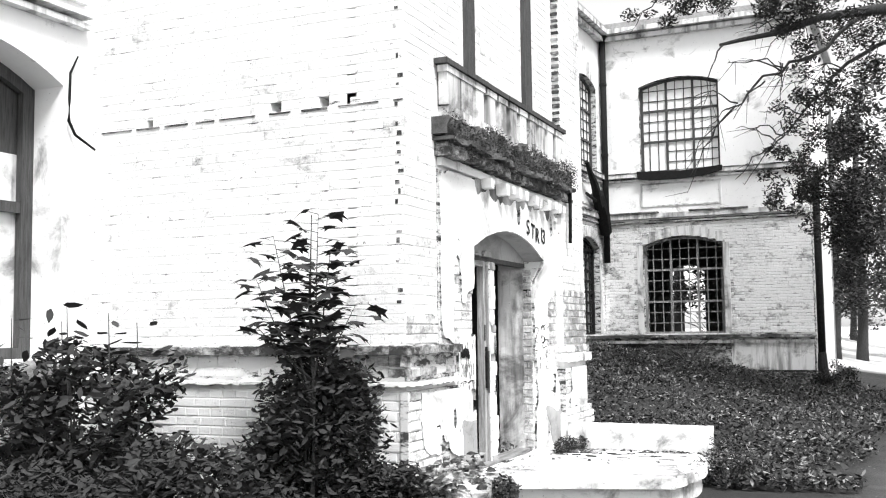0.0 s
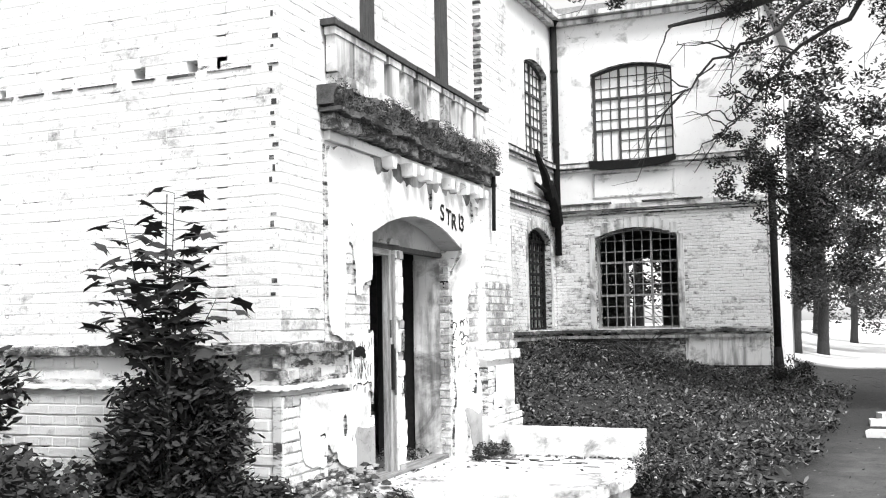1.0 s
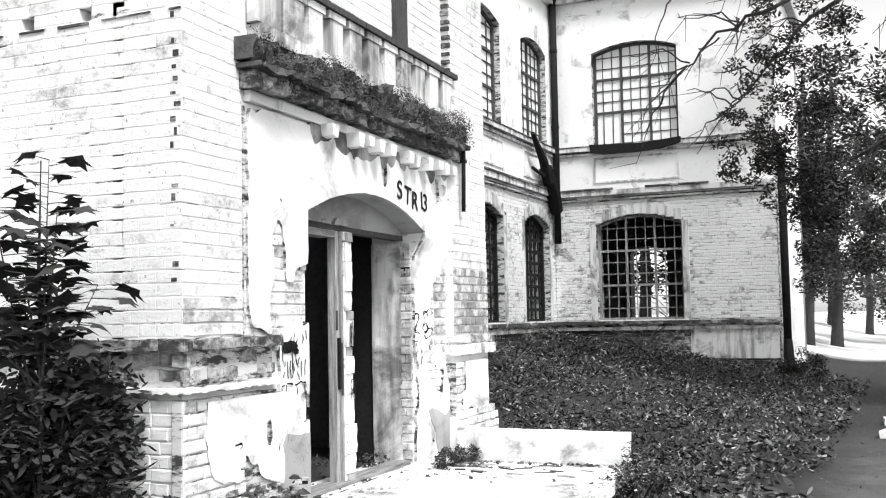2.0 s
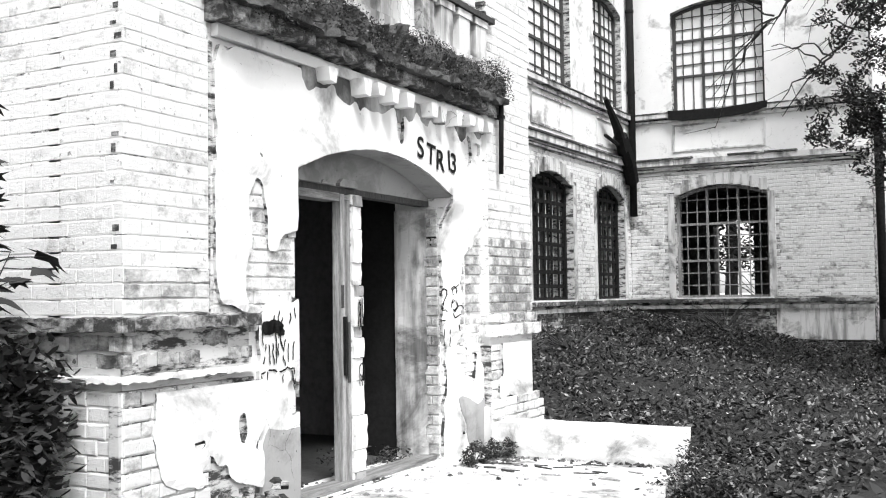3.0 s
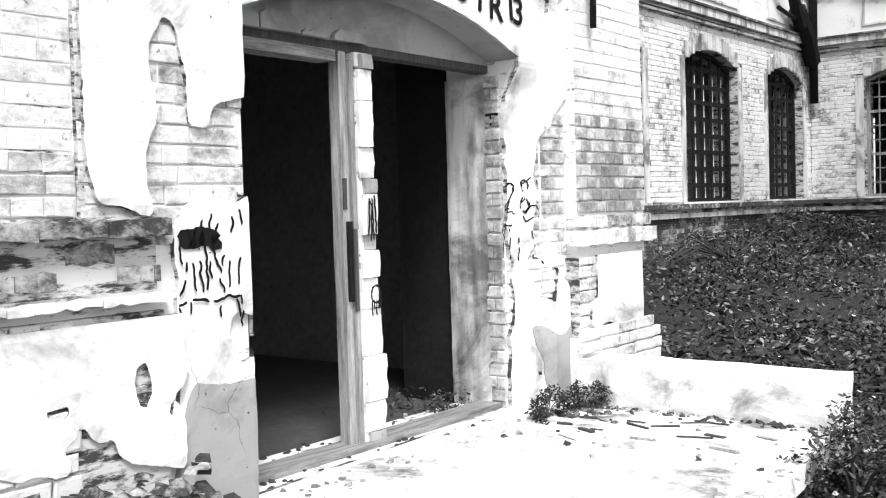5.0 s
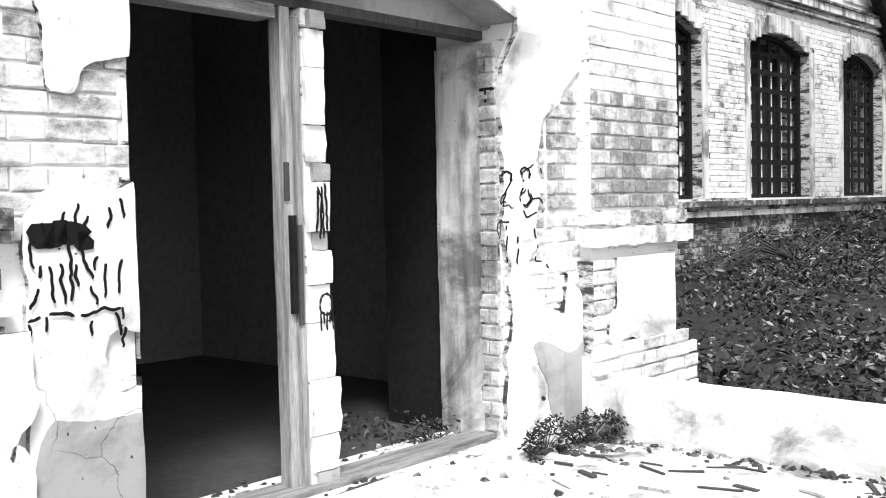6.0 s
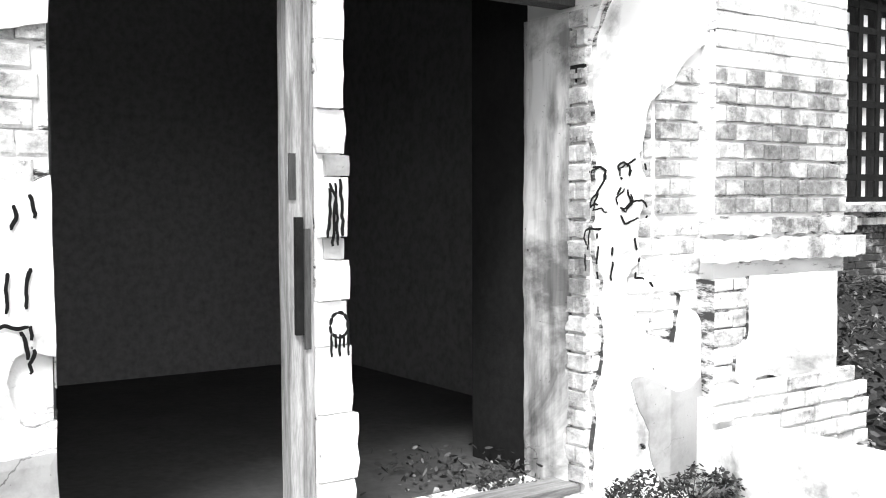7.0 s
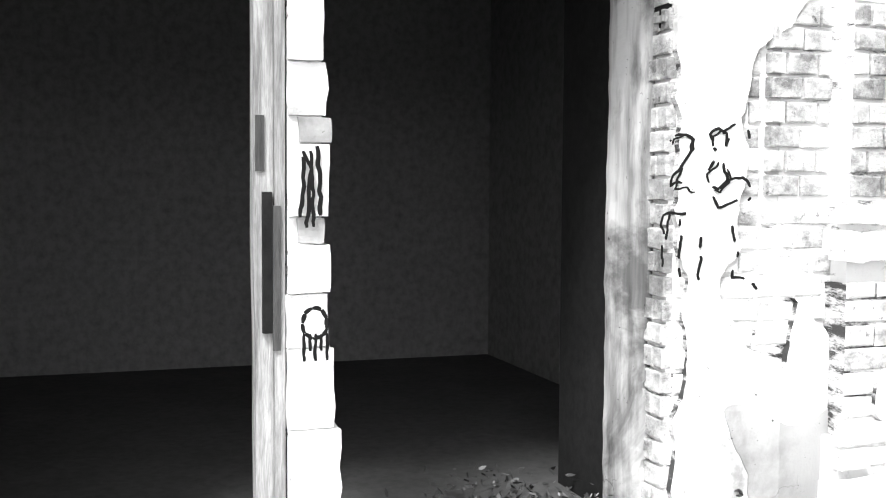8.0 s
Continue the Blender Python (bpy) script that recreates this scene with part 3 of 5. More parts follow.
def keep_plaster(u, z):
    if in_opening([DOOR], -0.016)(u, z) or z > 3.02:
        return False
    rag = 0.05 * hash_noise(u, z, 5, 1) + 0.03 * hash_noise(u, z, 14, 2)
    if u > right_edge(z) + rag:
        return False
    if z < 1.5 + rag and u < 8.47 + rag:
        return False
    if u < 8.09 + rag * 0.6:
        return False
    if 8.39 + rag < u < 9.0 and 1.46 + 0.5 * min(0.2, max(0, u - 8.42)) + rag < z < 1.97 + rag - 0.12 * (8.56 < u < 8.68):
        return False
    if u < 9.0 and blob(u, z, 8.46, 2.04, 0.075, 0.23, 0.5, 8):
        return False
    if blob(u, z, 11.34, 1.08, 0.13, 0.20, 0.9, 11) or blob(u, z, 10.2, 2.87, 0.06, 0.20, 0.6, 13):
        return False
    if blob(u, z, 11.06, 0.95, 0.04, 0.3, 0.8, 15) or blob(u, z, 8.18, 3.02, 0.05, 0.05, 0.5, 17):
        return False
    if z < 0.36 + rag and u < 8.9:
        return False
    if blob(u, z, 8.78, 1.86, 0.08, 0.16, 0.7, 23) or blob(u, z, 8.5, 2.42, 0.035, 0.03, 0.4, 25) or blob(u, z, 11.36, 2.75, 0.05, 0.13, 0.8, 27):
        return False
    if blob(u, z, 8.80, 1.0, 0.06, 0.10, 0.9, 29) or blob(u, z, 11.52, 2.85, 0.07, 0.1, 0.8, 33) or blob(u, z, 8.30, 1.72, 0.06, 0.09, 0.9, 35):
        return False
    if hash_noise(u, z, 9, 21) > 0.55 and u > 11.12:
        return False
    return True


plaster_skin("plaster_coat", 8.02, 12.0, 0.22, 3.08, keep_plaster, 0.032, C3, M_PLASTER, wall_entrance, 0.03, "flaking white plaster coat", door_snap, 0.004, M_MORTAR_WORN)
# Drip-streaked skin; its dark also paints in the shade under the ledge.
plaster_skin("stain", 8.92, 11.72, 2.62, 3.05, lambda u, z: z > 2.90 + 0.16 * hash_noise(u * 2.2, z * 0.2, 3.2, 71) + 0.05 * hash_noise(u, z * 0.2, 21, 72), 0.0365, E3, M_LEDGE_SHADE, wall_entrance, 0.03, "dark drip stains with the ledge's shade painted in")
rough_cells = list(brick_cells(8.06, 8.868, 1.38, 2.32, lambda u, z: False)) + list(brick_cells(11.10, 11.34, 1.43, 2.1, lambda u, z: False, 0.013, 0.010)) + list(brick_cells(11.08, 11.62, 0.30, 1.42, lambda u, z: hash_noise(u, z, 5, 44) > 0.4, 0.015, 0.012))
loose_bricks(rough_cells, C3, 0.010, M_BRICK_WORN, wall_entrance, 0.014)


def keep_dado(u, z):
    rag = 0.05 * hash_noise(u, z, 4, 31) + 0.03 * hash_noise(u, z, 13, 32)
    return 7.56 + rag + 0.45 * max(0, 0.75 - z) < u < 8.46 + rag and 0.60 - 0.12 * max(0, u - 8.1) / 0.36 + rag < z < 1.12 and not blob(u, z, 8.27, 0.83, 0.03, 0.09, 1.2, 41) and not blob(u, z, 7.92, 0.80, 0.05, 0.035, 1.6, 47) and not blob(u, z, 7.99, 0.73, 0.035, 0.03, 1.6, 49) and not blob(u, z, 8.40, 0.72, 0.03, 0.08, 1.6, 45) and not blob(u, z, 8.02, 0.64, 0.09, 0.05, 1.8, 43)


plaster_skin("dado_plaster", 7.45, 8.6, 0.3, 1.13, keep_dado, 0.024, lambda u, z, d: E3(u, z, d + 0.045), M_PLASTER, wall_entrance, 0.03, "", None, 0.005, M_MORTAR_WORN)
plaster_skin("cement_patch", 8.40, 8.88, 0.22, 0.98, lambda u, z: z < 0.80 + 0.10 * hash_noise(u, z, 6, 51) and u > 8.47 + 0.05 * hash_noise(u, z, 5, 52), 0.040, E3, M_CEMENT, wall_entrance, 0.03, "smooth grey cement repair", door_snap)
plaster_skin("cement_patch", 11.1, 11.62, 0.28, 0.80, lambda u, z: u > 11.26 + 0.4 * (0.7 - z) * 0.6 + 0.05 * hash_noise(u, z, 6, 53) and z < 0.72 + 0.08 * hash_noise(u, z, 5, 54), 0.040, C3, M_CEMENT, wall_entrance, 0.03, "smooth grey cement repair")

# brick pier beside the doorway: corbelled cap, plaster panel, rubble foot
course_run("cap_course", 11.58, 12.64, 1.335, 1.42, 0.045, P3, M_BRICK_FAR, wall_entrance, 5, 0.13)
course_run("cap_course", 11.56, 12.68, 1.22, 1.33, 0.075, P3, M_BRICK_FAR, wall_entrance, 6, 0.19)
bm = bmesh.new()
rect(bm, 11.60, 12.50, 0.2, 1.149, 0, 0.10, E3)
part("pier_core", bm, M_MORTAR_WORN, wall_entrance)
loose_bricks(list(brick_cells(11.60, 12.50, 0.62, 1.16, lambda u, z: False, 0.010, 0.008)), lambda u, z, d: P3(u, z, d + 0.02), 0.008, M_BRICK_WORN, wall_entrance, 0.006)
plaster_skin("panel_plaster", 11.66, 12.48, 0.5, 1.17, lambda u, z: z > 0.68 + 0.06 * hash_noise(u, z, 6, 61) + 0.03 * hash_noise(u, z, 17, 62) and u > 11.72 + (0.09 if z > 0.9 + 0.1 * hash_noise(u, z, 4, 63) else 0) + 0.03 * hash_noise(u, z, 9, 64),
             0.028, lambda u, z, d: P3(u, z, d + 0.02), M_PLASTER, wall_entrance, 0.03, "white plaster panel with a cracked lower edge", None, 0.004, M_MORTAR_WORN)
cells = list(brick_cells(11.56, 12.72, 0.22, 0.70, lambda u, z: hash_noise(u, z, 3, 70) > 0.38 or u > 12.86 - 0.36 * z, 0.012, 0.012))
loose_bricks(cells, lambda u, z, d: P3(u, z, d + 0.045), 0.02, M_BRICK_ONE, wall_entrance, 0.022)
bm = bmesh.new()
rect(bm, 11.57, 12.60, -0.2, 0.64, 0, 0.125, E3)
part("foot_core", bm, M_CONCRETE, wall_entrance)

# ledge, dentils and balustrade over the doorway
balcony = thing("balcony", "mossy brick balcony ledge with a crumbling whitewashed balustrade", "balcony")
bm = bmesh.new()
rect(bm, 8.08, 11.72, 3.03, 3.10, 0.0, 0.05, E3)
part("lower_moulding", bm, M_PLASTER, balcony)
plaster_skin("cornice", 8.02, 11.80, 3.10, 3.22, lambda u, z: z > 3.12 + 0.04 * hash_noise(u, 0, 5, 83), 0.14, E3, M_SOOT_SHADE, balcony, 0.03, "", None, 0.05)
plaster_skin("cornice", 7.98, 11.90, 3.20, 3.29, lambda u, z: z > 3.215 + 0.03 * hash_noise(u, 3, 7, 84), 0.21, E3, M_MOSS, balcony, 0.03, "", None, 0.06)
plaster_skin("moss", 7.96, 11.94, 3.28, 3.60, lambda u, z: z < 3.43 + 0.02 * (u - 8) + 0.09 * hash_noise(u, z, 3, 81) + 0.04 * hash_noise(u, z, 13, 82), 0.15, E3, M_MOSS, balcony, 0.03, "dark moss and soil grown over the ledge", None, 0.07)
for i in range(13):
    u = 9.06 + i * 0.205 + random.uniform(-0.025, 0.025)
    if i in (1, 6):
        continue
    w, low, out = random.uniform(0.085, 0.12), 2.93 + random.uniform(-0.015, 0.03), random.uniform(0.10, 0.16)
    bm = bmesh.new()
    prism(bm, [(u + 0.012, low), (u + w - 0.016, low + random.uniform(-0.01, 0.012)), (u + w, 3.0), (u + w + 0.008, 3.04), (u - 0.008, 3.04), (u, 3.0)], -0.01, out, E3)
    part("dentil", bm, M_PLASTER, balcony)
course_run("coping", 8.02, 11.72, 3.905, 3.955, 0.135, E3, M_WOOD_DARK, balcony, 9, 0.5, 0.0)
bm = bmesh.new()
rect(bm, 8.12, 11.68, 3.45, 3.55, 0.0, 0.12, E3)
part("bottom_rail", bm, M_PLASTER_FAR, balcony)
for i in range(11):
    u = 8.14 + i * 0.325
    bm = bmesh.new()
    w = 0.30 if i in (0, 1) else 0.205
    rect(bm, u + 0.1 - w / 2, u + 0.1 + w / 2, 3.56, 3.84, 0.02, 0.105, E3)
    rect(bm, u + 0.1 - w / 2 - 0.03, u + 0.1 + w / 2 + 0.03, 3.842, 3.9, 0.02, 0.115, E3)
    part("baluster", bm, M_PLASTER_FAR, balcony)
# Dark plate behind the balusters makes their gaps read dark.
bm = bmesh.new()
rect(bm, 8.12, 11.68, 3.555, 3.90, 0.0, 0.012, E3)
part("back_plate", bm, M_SOOT_SHADE, balcony)

# upper wall bricks with two dark upright strips
upper_cells = list(brick_cells(SY, NY, 3.96, 7.4, lambda u, z: 8.72 < u < 8.95 or 10.42 < u < 10.72 or u > 11.62))
brick_field("upper_bricks", upper_cells, E3, 0.004, M_BRICK, wall_entrance, 0.0015, "", 0.002)
for a, b in ((8.74, 8.93), (10.45, 10.69)):
    bm = bmesh.new()
    rect(bm, a, b, 3.96, 7.4, 0, 0.05, E3)
    part("timber_post", bm, M_WOOD_DARK, wall_entrance, "dark upright strip on the upper wall")
brick_field("pilaster_bricks", list(brick_cells(SY, 8.05, 2.92, 3.95, lambda u, z: False)), E3, 0.003, M_BRICK, wall_entrance, 0.0012, "", 0.0015)
brick_field("pier_bricks", list(brick_cells(11.62, NY, 2.40, 7.4, lambda u, z: False)), P3, 0.004, M_BRICK, wall_entrance, 0.002, "", 0.002)
bm = bmesh.new()
rect(bm, 8.052, 8.085, 1.5, 3.0, 0.0, 0.006, E3)
part("open_joint", bm, M_MORTAR_WORN, wall_entrance)
drain = thing("drainpipe", "thin black rusted drainpipe on the brick pier", "pipe")
bm = tube(bmesh.new(), [(front_x(11.8) + 0.15, 11.80, 3.36), (front_x(11.8) + 0.145, 11.795, 3.0), (front_x(11.8) + 0.14, 11.79, 2.62)], [0.022] * 3)
part("pipe", bm, M_IRON, drain, smooth=True)
bm = boxed(front_x(11.8) + 0.07, front_x(11.8) + 0.17, 11.775, 11.825, 3.1, 3.13)
part("bracket", bm, M_IRON, drain)

# ---- doorway ----
doorway = thing("door_frame", "open doorway with a peeling timber frame and painted brick post", "door frame")
bm = bmesh.new()
n = 18
west_edge = [(9.714 + 0.006 * hash_noise(0, z, 3, 2), z) for z in [0.26 + 2.04 * i / n for i in range(n + 1)]]
prism(bm, west_edge + [(9.768, 2.30), (9.768, 0.26)], -0.27, -0.20, E3)
part("post", bm, M_WOOD_POST, doorway, "weathered timber post")
bm = bmesh.new()
rect(bm, 9.769, 9.799, 0.26, 2.26, -0.27, -0.176, E3)
part("edge_strip", bm, M_WOOD, doorway)
bm = bmesh.new()
rect(bm, 9.735, 9.762, 1.03, 1.44, -0.205, -0.178, E3)
part("lock_plate", bm, M_IRON, doorway, "long black iron lock plate")
bm = bmesh.new()
rect(bm, 9.763, 9.785, 0.98, 1.40, -0.180, -0.168, E3)
part("lock_strip", bm, M_WOOD_DARK, doorway, "dark rusted strip beside the lock")
bm = bmesh.new()
rect(bm, 9.716, 9.742, 1.50, 1.66, -0.203, -0.192, E3)
part("hinge_scar", bm, M_WOOD_DARK, doorway, "dark scar of a missing hinge")
bm = bmesh.new()
rect(bm, 8.872, 11.058, 2.302, 2.345, -0.30, -0.20, E3)
part("head_beam", bm, M_WOOD_DARK, doorway)
bm = bmesh.new()
rect(bm, 8.874, 9.68, 2.245, 2.300, -0.31, -0.185, E3)
part("head_rail", bm, M_WOOD_H, doorway)
bm = bmesh.new()
rect(bm, 8.872, 8.93, 0.26, 2.243, -0.33, -0.22, E3)
part("side_post", bm, M_WOOD_DARK, doorway)
bm = bmesh.new()
rect(bm, 8.874, 11.05, 0.255, 0.30, -0.31, -0.15, E3)
part("threshold", bm, M_WOOD_H, doorway, "worn pale timber threshold")
bm = bmesh.new()
arch_in = (8.874, 11.056, 0.26, 2.37, 0.23)
n = 16
aa = [arch_in[0] + (arch_in[1] - arch_in[0]) * i / n for i in range(n + 1)]
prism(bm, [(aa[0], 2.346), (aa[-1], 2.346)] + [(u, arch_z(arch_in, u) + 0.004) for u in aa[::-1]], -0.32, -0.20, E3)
part("tympanum", bm, M_SOFFIT, doorway, "blotched grey plaster over the door head")
for a, b, z in ((8.88, 9.15, 2.425), (9.16, 9.42, 2.43), (9.43, 9.60, 2.375), (9.66, 9.90, 2.40)):
    bm = bmesh.new()
    rnd = random.Random(int(a * 100))
    top = [(a + (b - a) * k / 6, z + rnd.uniform(-0.012, 0.008) - (0.02 if k in (0, 6) else 0)) for k in range(7)]
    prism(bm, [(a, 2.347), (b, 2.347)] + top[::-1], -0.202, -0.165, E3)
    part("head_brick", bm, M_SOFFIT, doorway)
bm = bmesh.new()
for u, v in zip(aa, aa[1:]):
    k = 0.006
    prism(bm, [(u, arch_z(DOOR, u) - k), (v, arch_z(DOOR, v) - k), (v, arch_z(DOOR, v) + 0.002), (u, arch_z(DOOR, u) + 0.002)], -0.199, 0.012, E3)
part("soffit", bm, M_SOFFIT, doorway, "blotched grey plaster soffit of the arch")
JX = front_x(DOOR[1])


def R3(u, z, d):
    """The jamb's inner face: u is the depth behind the front."""
    return (JX + u, DOOR[1] - d, z)


plaster_skin("reveal_plaster", -THICK, -0.20, 0.27, 2.30, lambda u, z: u < -0.235 + 0.03 * hash_noise(u, z, 6, 91) + 0.02 * hash_noise(u, z, 17, 92), 0.024, R3, M_PLASTER_FAR, doorway, 0.03, "worn, greyer plaster on the jamb's inner face", None, 0.007)
# Raised black plate paints in the hole's dark; the jamb isn't cut.
bm = bmesh.new()
rect(bm, -0.235, -0.13, 1.985, 2.06, 0.0, 0.012, R3)
part("hinge_pocket", bm, M_IRON, doorway, "black plate drawn as the hole where a hinge was let in")
bm = bmesh.new()
rect(bm, -0.20, -0.14, 2.0, 2.02, 0.012, 0.03, R3)
part("hinge_stub", bm, M_WOOD, doorway, "pale stub left in the hinge hole")

brick_post = thing("brick_post", "narrow white-painted brick post between the door openings", "post")
z, rnd = 0.27, random.Random(4)
POST_X = front_x(9.87)
for h in (0.08, 0.155, 0.24, 0.24, 0.16, 0.145, 0.077, 0.215, 0.075, 0.16, 0.24, 0.16, 0.08):
    top = min(z + h, 2.30)
    if top - z < 0.03:
        break
    bm = bmesh.new()
    w = (9.826 if h < 0.09 else 9.802) + rnd.uniform(0, 0.008)
    right = 9.918 + 0.045 * max(0, 1.2 - z) / 0.9 + rnd.uniform(-0.012, 0.010) + (0.02 if abs(z - 1.58) < 0.06 else 0)
    box(bm, POST_X - 0.30, POST_X - 0.150 + rnd.uniform(-.012, .008), w, right, z + 0.003, top - 0.003)
    bmesh.ops.subdivide_edges(bm, edges=bm.edges[:], cuts=3, use_grid_fill=True)
    for v in bm.verts:
        q = Vector((v.co.x * 14, v.co.y * 14, v.co.z * 14))
        v.co += Vector((noise.noise(q), noise.noise(q + Vector((9, 0, 0))), 0.4 * noise.noise(q + Vector((0, 9, 0))))) * 0.010
    part("block", bm, M_CEMENT if h < 0.09 else M_PLASTER, brick_post)
    z = top
part("mortar_core", boxed(POST_X - 0.29, POST_X - 0.170, 9.806, 9.905, 0.262, 2.30), M_MORTAR, brick_post)

# ---- landing ----
landing = thing("landing", "pale broken concrete entrance landing with a low side wall", "landing")
bm = bmesh.new()
outline = [(front_x(8.9) + 0.002, 8.90), (-2.10, 9.45), (-1.98, 10.2), (-2.12, 11.42), (front_x(11.42) + 0.002, 11.42)]
pts = []
for (a, b), (c, d) in zip(outline, outline[1:] + outline[:1]):
    n = max(2, int(math.hypot(c - a, d - b) / 0.09))
    for i in range(n):
        k = i / n
        x, y = a + (c - a) * k, b + (d - b) * k
        r = 0.035 if x > PX + 0.10 else 0
        pts.append((x + r * hash_noise(x, y, 6, 1), y + r * 1.4 * hash_noise(x, y, 6, 2)))
prism(bm, [(x, y) for x, y in pts], 0.165, 0.265, lambda a, b, d: (a, b, d))
part("slab", bm, M_CONCRETE, landing)
bm = bmesh.new()
prism(bm, [(x - (0.06 if x > PX + 0.10 else 0.0), y + (0.07 if y < 10 and x > PX + 0.10 else 0)) for x, y in pts], -0.2, 0.163, lambda a, b, d: (a, b, d))
part("footing", bm, M_CONCRETE, landing)


def worn_block(x0, x1, y0, y1, z0, z1, seed, k=0.02, cuts=5):
    bm = boxed(x0, x1, y0, y1, z0, z1)
    bmesh.ops.subdivide_edges(bm, edges=bm.edges[:], cuts=cuts, use_grid_fill=True)
    for v in bm.verts:
        q = Vector((v.co.x * 7, v.co.y * 7, v.co.z * 7 + seed))
        v.co += Vector((noise.noise(q), noise.noise(q + Vector((9, 0, 0))), noise.noise(q + Vector((0, 9, 0))))) * k
    return bm


part("side_wall", worn_block(PX + 0.01, -2.17, 11.45, 11.78, -0.1, 0.53, 3, 0.016, 14), M_CONCRETE, landing, "low chipped concrete side wall")
for i in range(20):
    rr = random.Random(i)
    x, y, a = rr.uniform(-3.6, -2.15), rr.uniform(9.6, 11.35), rr.uniform(-0.9, 0.9)
    if rr.random() < 0.5:
        y = rr.uniform(10.7, 11.4)
    l, w = rr.uniform(0.02, 0.12), rr.uniform(0.003, 0.014)
    bm = boxed(-l, l, -w, w, 0, rr.uniform(0.004, 0.014), 0, 0.002)
    bmesh.ops.transform(bm, matrix=pose(x, y, 0.267, 0, 0, math.degrees(a) - 12), verts=bm.verts)
    ob = new("splinter", mesh_of("splinter", bm, M_WOOD_DARK if i % 3 else M_WOOD))
    tagged(ob, "dark splinter of wood lying on the concrete landing", "debris", "splinters on the landing")
for i, (x, y, s) in enumerate(((-3.52, 8.36, 0.17), (-3.48, 8.66, 0.10), (-3.36, 8.52, 0.09), (-3.54, 8.00, 0.14), (-3.47, 7.72, 0.11))):
    bm = worn_block(-s, s, -s * 1.2, s * 1.2, -0.3, s * 0.9, i * 5, 0.028, 8)
    bmesh.ops.transform(bm, matrix=pose(x, y, 0.22, 6 * i, 5, 20 * i), verts=bm.verts)
    tagged(new("rubble_block", mesh_of("rubble_block", bm, M_RUBBLE)), "broken grey block of rubble beside the doorway", "rubble", "rubble by the door")

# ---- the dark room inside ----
# Near-black colour paints in the light falling off inside the passage.
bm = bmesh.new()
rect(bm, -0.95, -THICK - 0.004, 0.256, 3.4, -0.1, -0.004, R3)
part("passage_wall", bm, M_PASSAGE_SHADE, doorway, "passage wall coloured dark for the fading light beside the doorway")
room = thing("room", "dark room behind the doorway", "room", kind="structure")
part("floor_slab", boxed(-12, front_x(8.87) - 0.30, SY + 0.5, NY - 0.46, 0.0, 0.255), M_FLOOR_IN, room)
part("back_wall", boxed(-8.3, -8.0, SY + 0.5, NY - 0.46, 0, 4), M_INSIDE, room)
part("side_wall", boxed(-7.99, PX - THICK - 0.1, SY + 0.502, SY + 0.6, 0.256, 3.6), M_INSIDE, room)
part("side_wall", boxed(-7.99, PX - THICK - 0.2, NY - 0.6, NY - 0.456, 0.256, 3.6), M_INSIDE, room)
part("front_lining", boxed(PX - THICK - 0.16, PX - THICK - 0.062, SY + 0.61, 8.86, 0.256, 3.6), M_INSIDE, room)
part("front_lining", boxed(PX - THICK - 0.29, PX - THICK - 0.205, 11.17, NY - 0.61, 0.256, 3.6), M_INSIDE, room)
# Unseen ceiling and roof, added to close the room against the sky.
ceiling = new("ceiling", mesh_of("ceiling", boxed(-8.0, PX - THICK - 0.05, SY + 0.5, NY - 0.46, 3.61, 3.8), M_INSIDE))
tagged(ceiling, "unseen plaster ceiling closing the room", "ceiling", "", "structure")
roof = new("roof", mesh_of("roof", boxed(-8.4, PX + 0.15, SY - 0.15, NY + 0.1, TOP, TOP + 0.2), M_SHEET))
tagged(roof, "unseen grey sheet roof closing the entrance block", "roof", "", "structure")

# ---- left wing ----
LW3 = east(LWX)
wall_left_wing = thing("wall_left_wing", "white plastered wing wall with a tall arched window", "wall", kind="structure")
LWIN = (4.95, 7.03, 1.40, 3.86, 0.28)
bm = bmesh.new()
wall_slab(bm, -14.0, SY - 0.001, -0.3, TOP, [LWIN], -0.6, 0.0, LW3)
part("masonry", bm, M_PLASTER, wall_left_wing)
for z0, z1, d in ((4.42, 4.47, 0.10), (4.52, 4.56, 0.14), (4.66, 4.72, 0.07), (1.24, 1.36, 0.10)):
    bm = bmesh.new()
    rect(bm, -14, SY - 0.14, z0, z1, -0.01, d, LW3)
    part("string_course", bm, M_PLASTER_FAR, wall_left_wing)
win = window_thing("boarded_window", "tall arched window with a dark rotten frame and pale boards", LWIN, LW3, -0.42, 2, 2, M_WOOD_DARK, M_WOOD_DARK, None, "", 0.02, 0.10, (1, 1))
# Dark upper board paints in the shade under the window's arch.
bm = bmesh.new()
rect(bm, LWIN[0], LWIN[1], 3.25, 4.13, -0.46, -0.44, LW3)
part("board", bm, M_WOOD_DARK, win)
bm = bmesh.new()
rect(bm, LWIN[0], LWIN[1], 1.40, 3.24, -0.455, -0.435, LW3)
part("board", bm, M_PLASTER_FAR, win, "pale painted board")
wire = thing("cable", "loose black cable hanging from the wall", "cable")
pts = [(LWX + 0.03, 7.17, 4.16), (LWX + 0.04, 7.07, 3.98), (LWX + 0.04, 7.065, 3.74), (LWX + 0.04, 7.06, 3.54), (LWX + 0.06, 7.12, 3.42), (LWX + 0.10, 7.33, 3.31)]
part("strand", tube(bmesh.new(), pts, [0.008, 0.012, 0.014, 0.015, 0.014, 0.011], 6), M_IRON, wire, smooth=True)

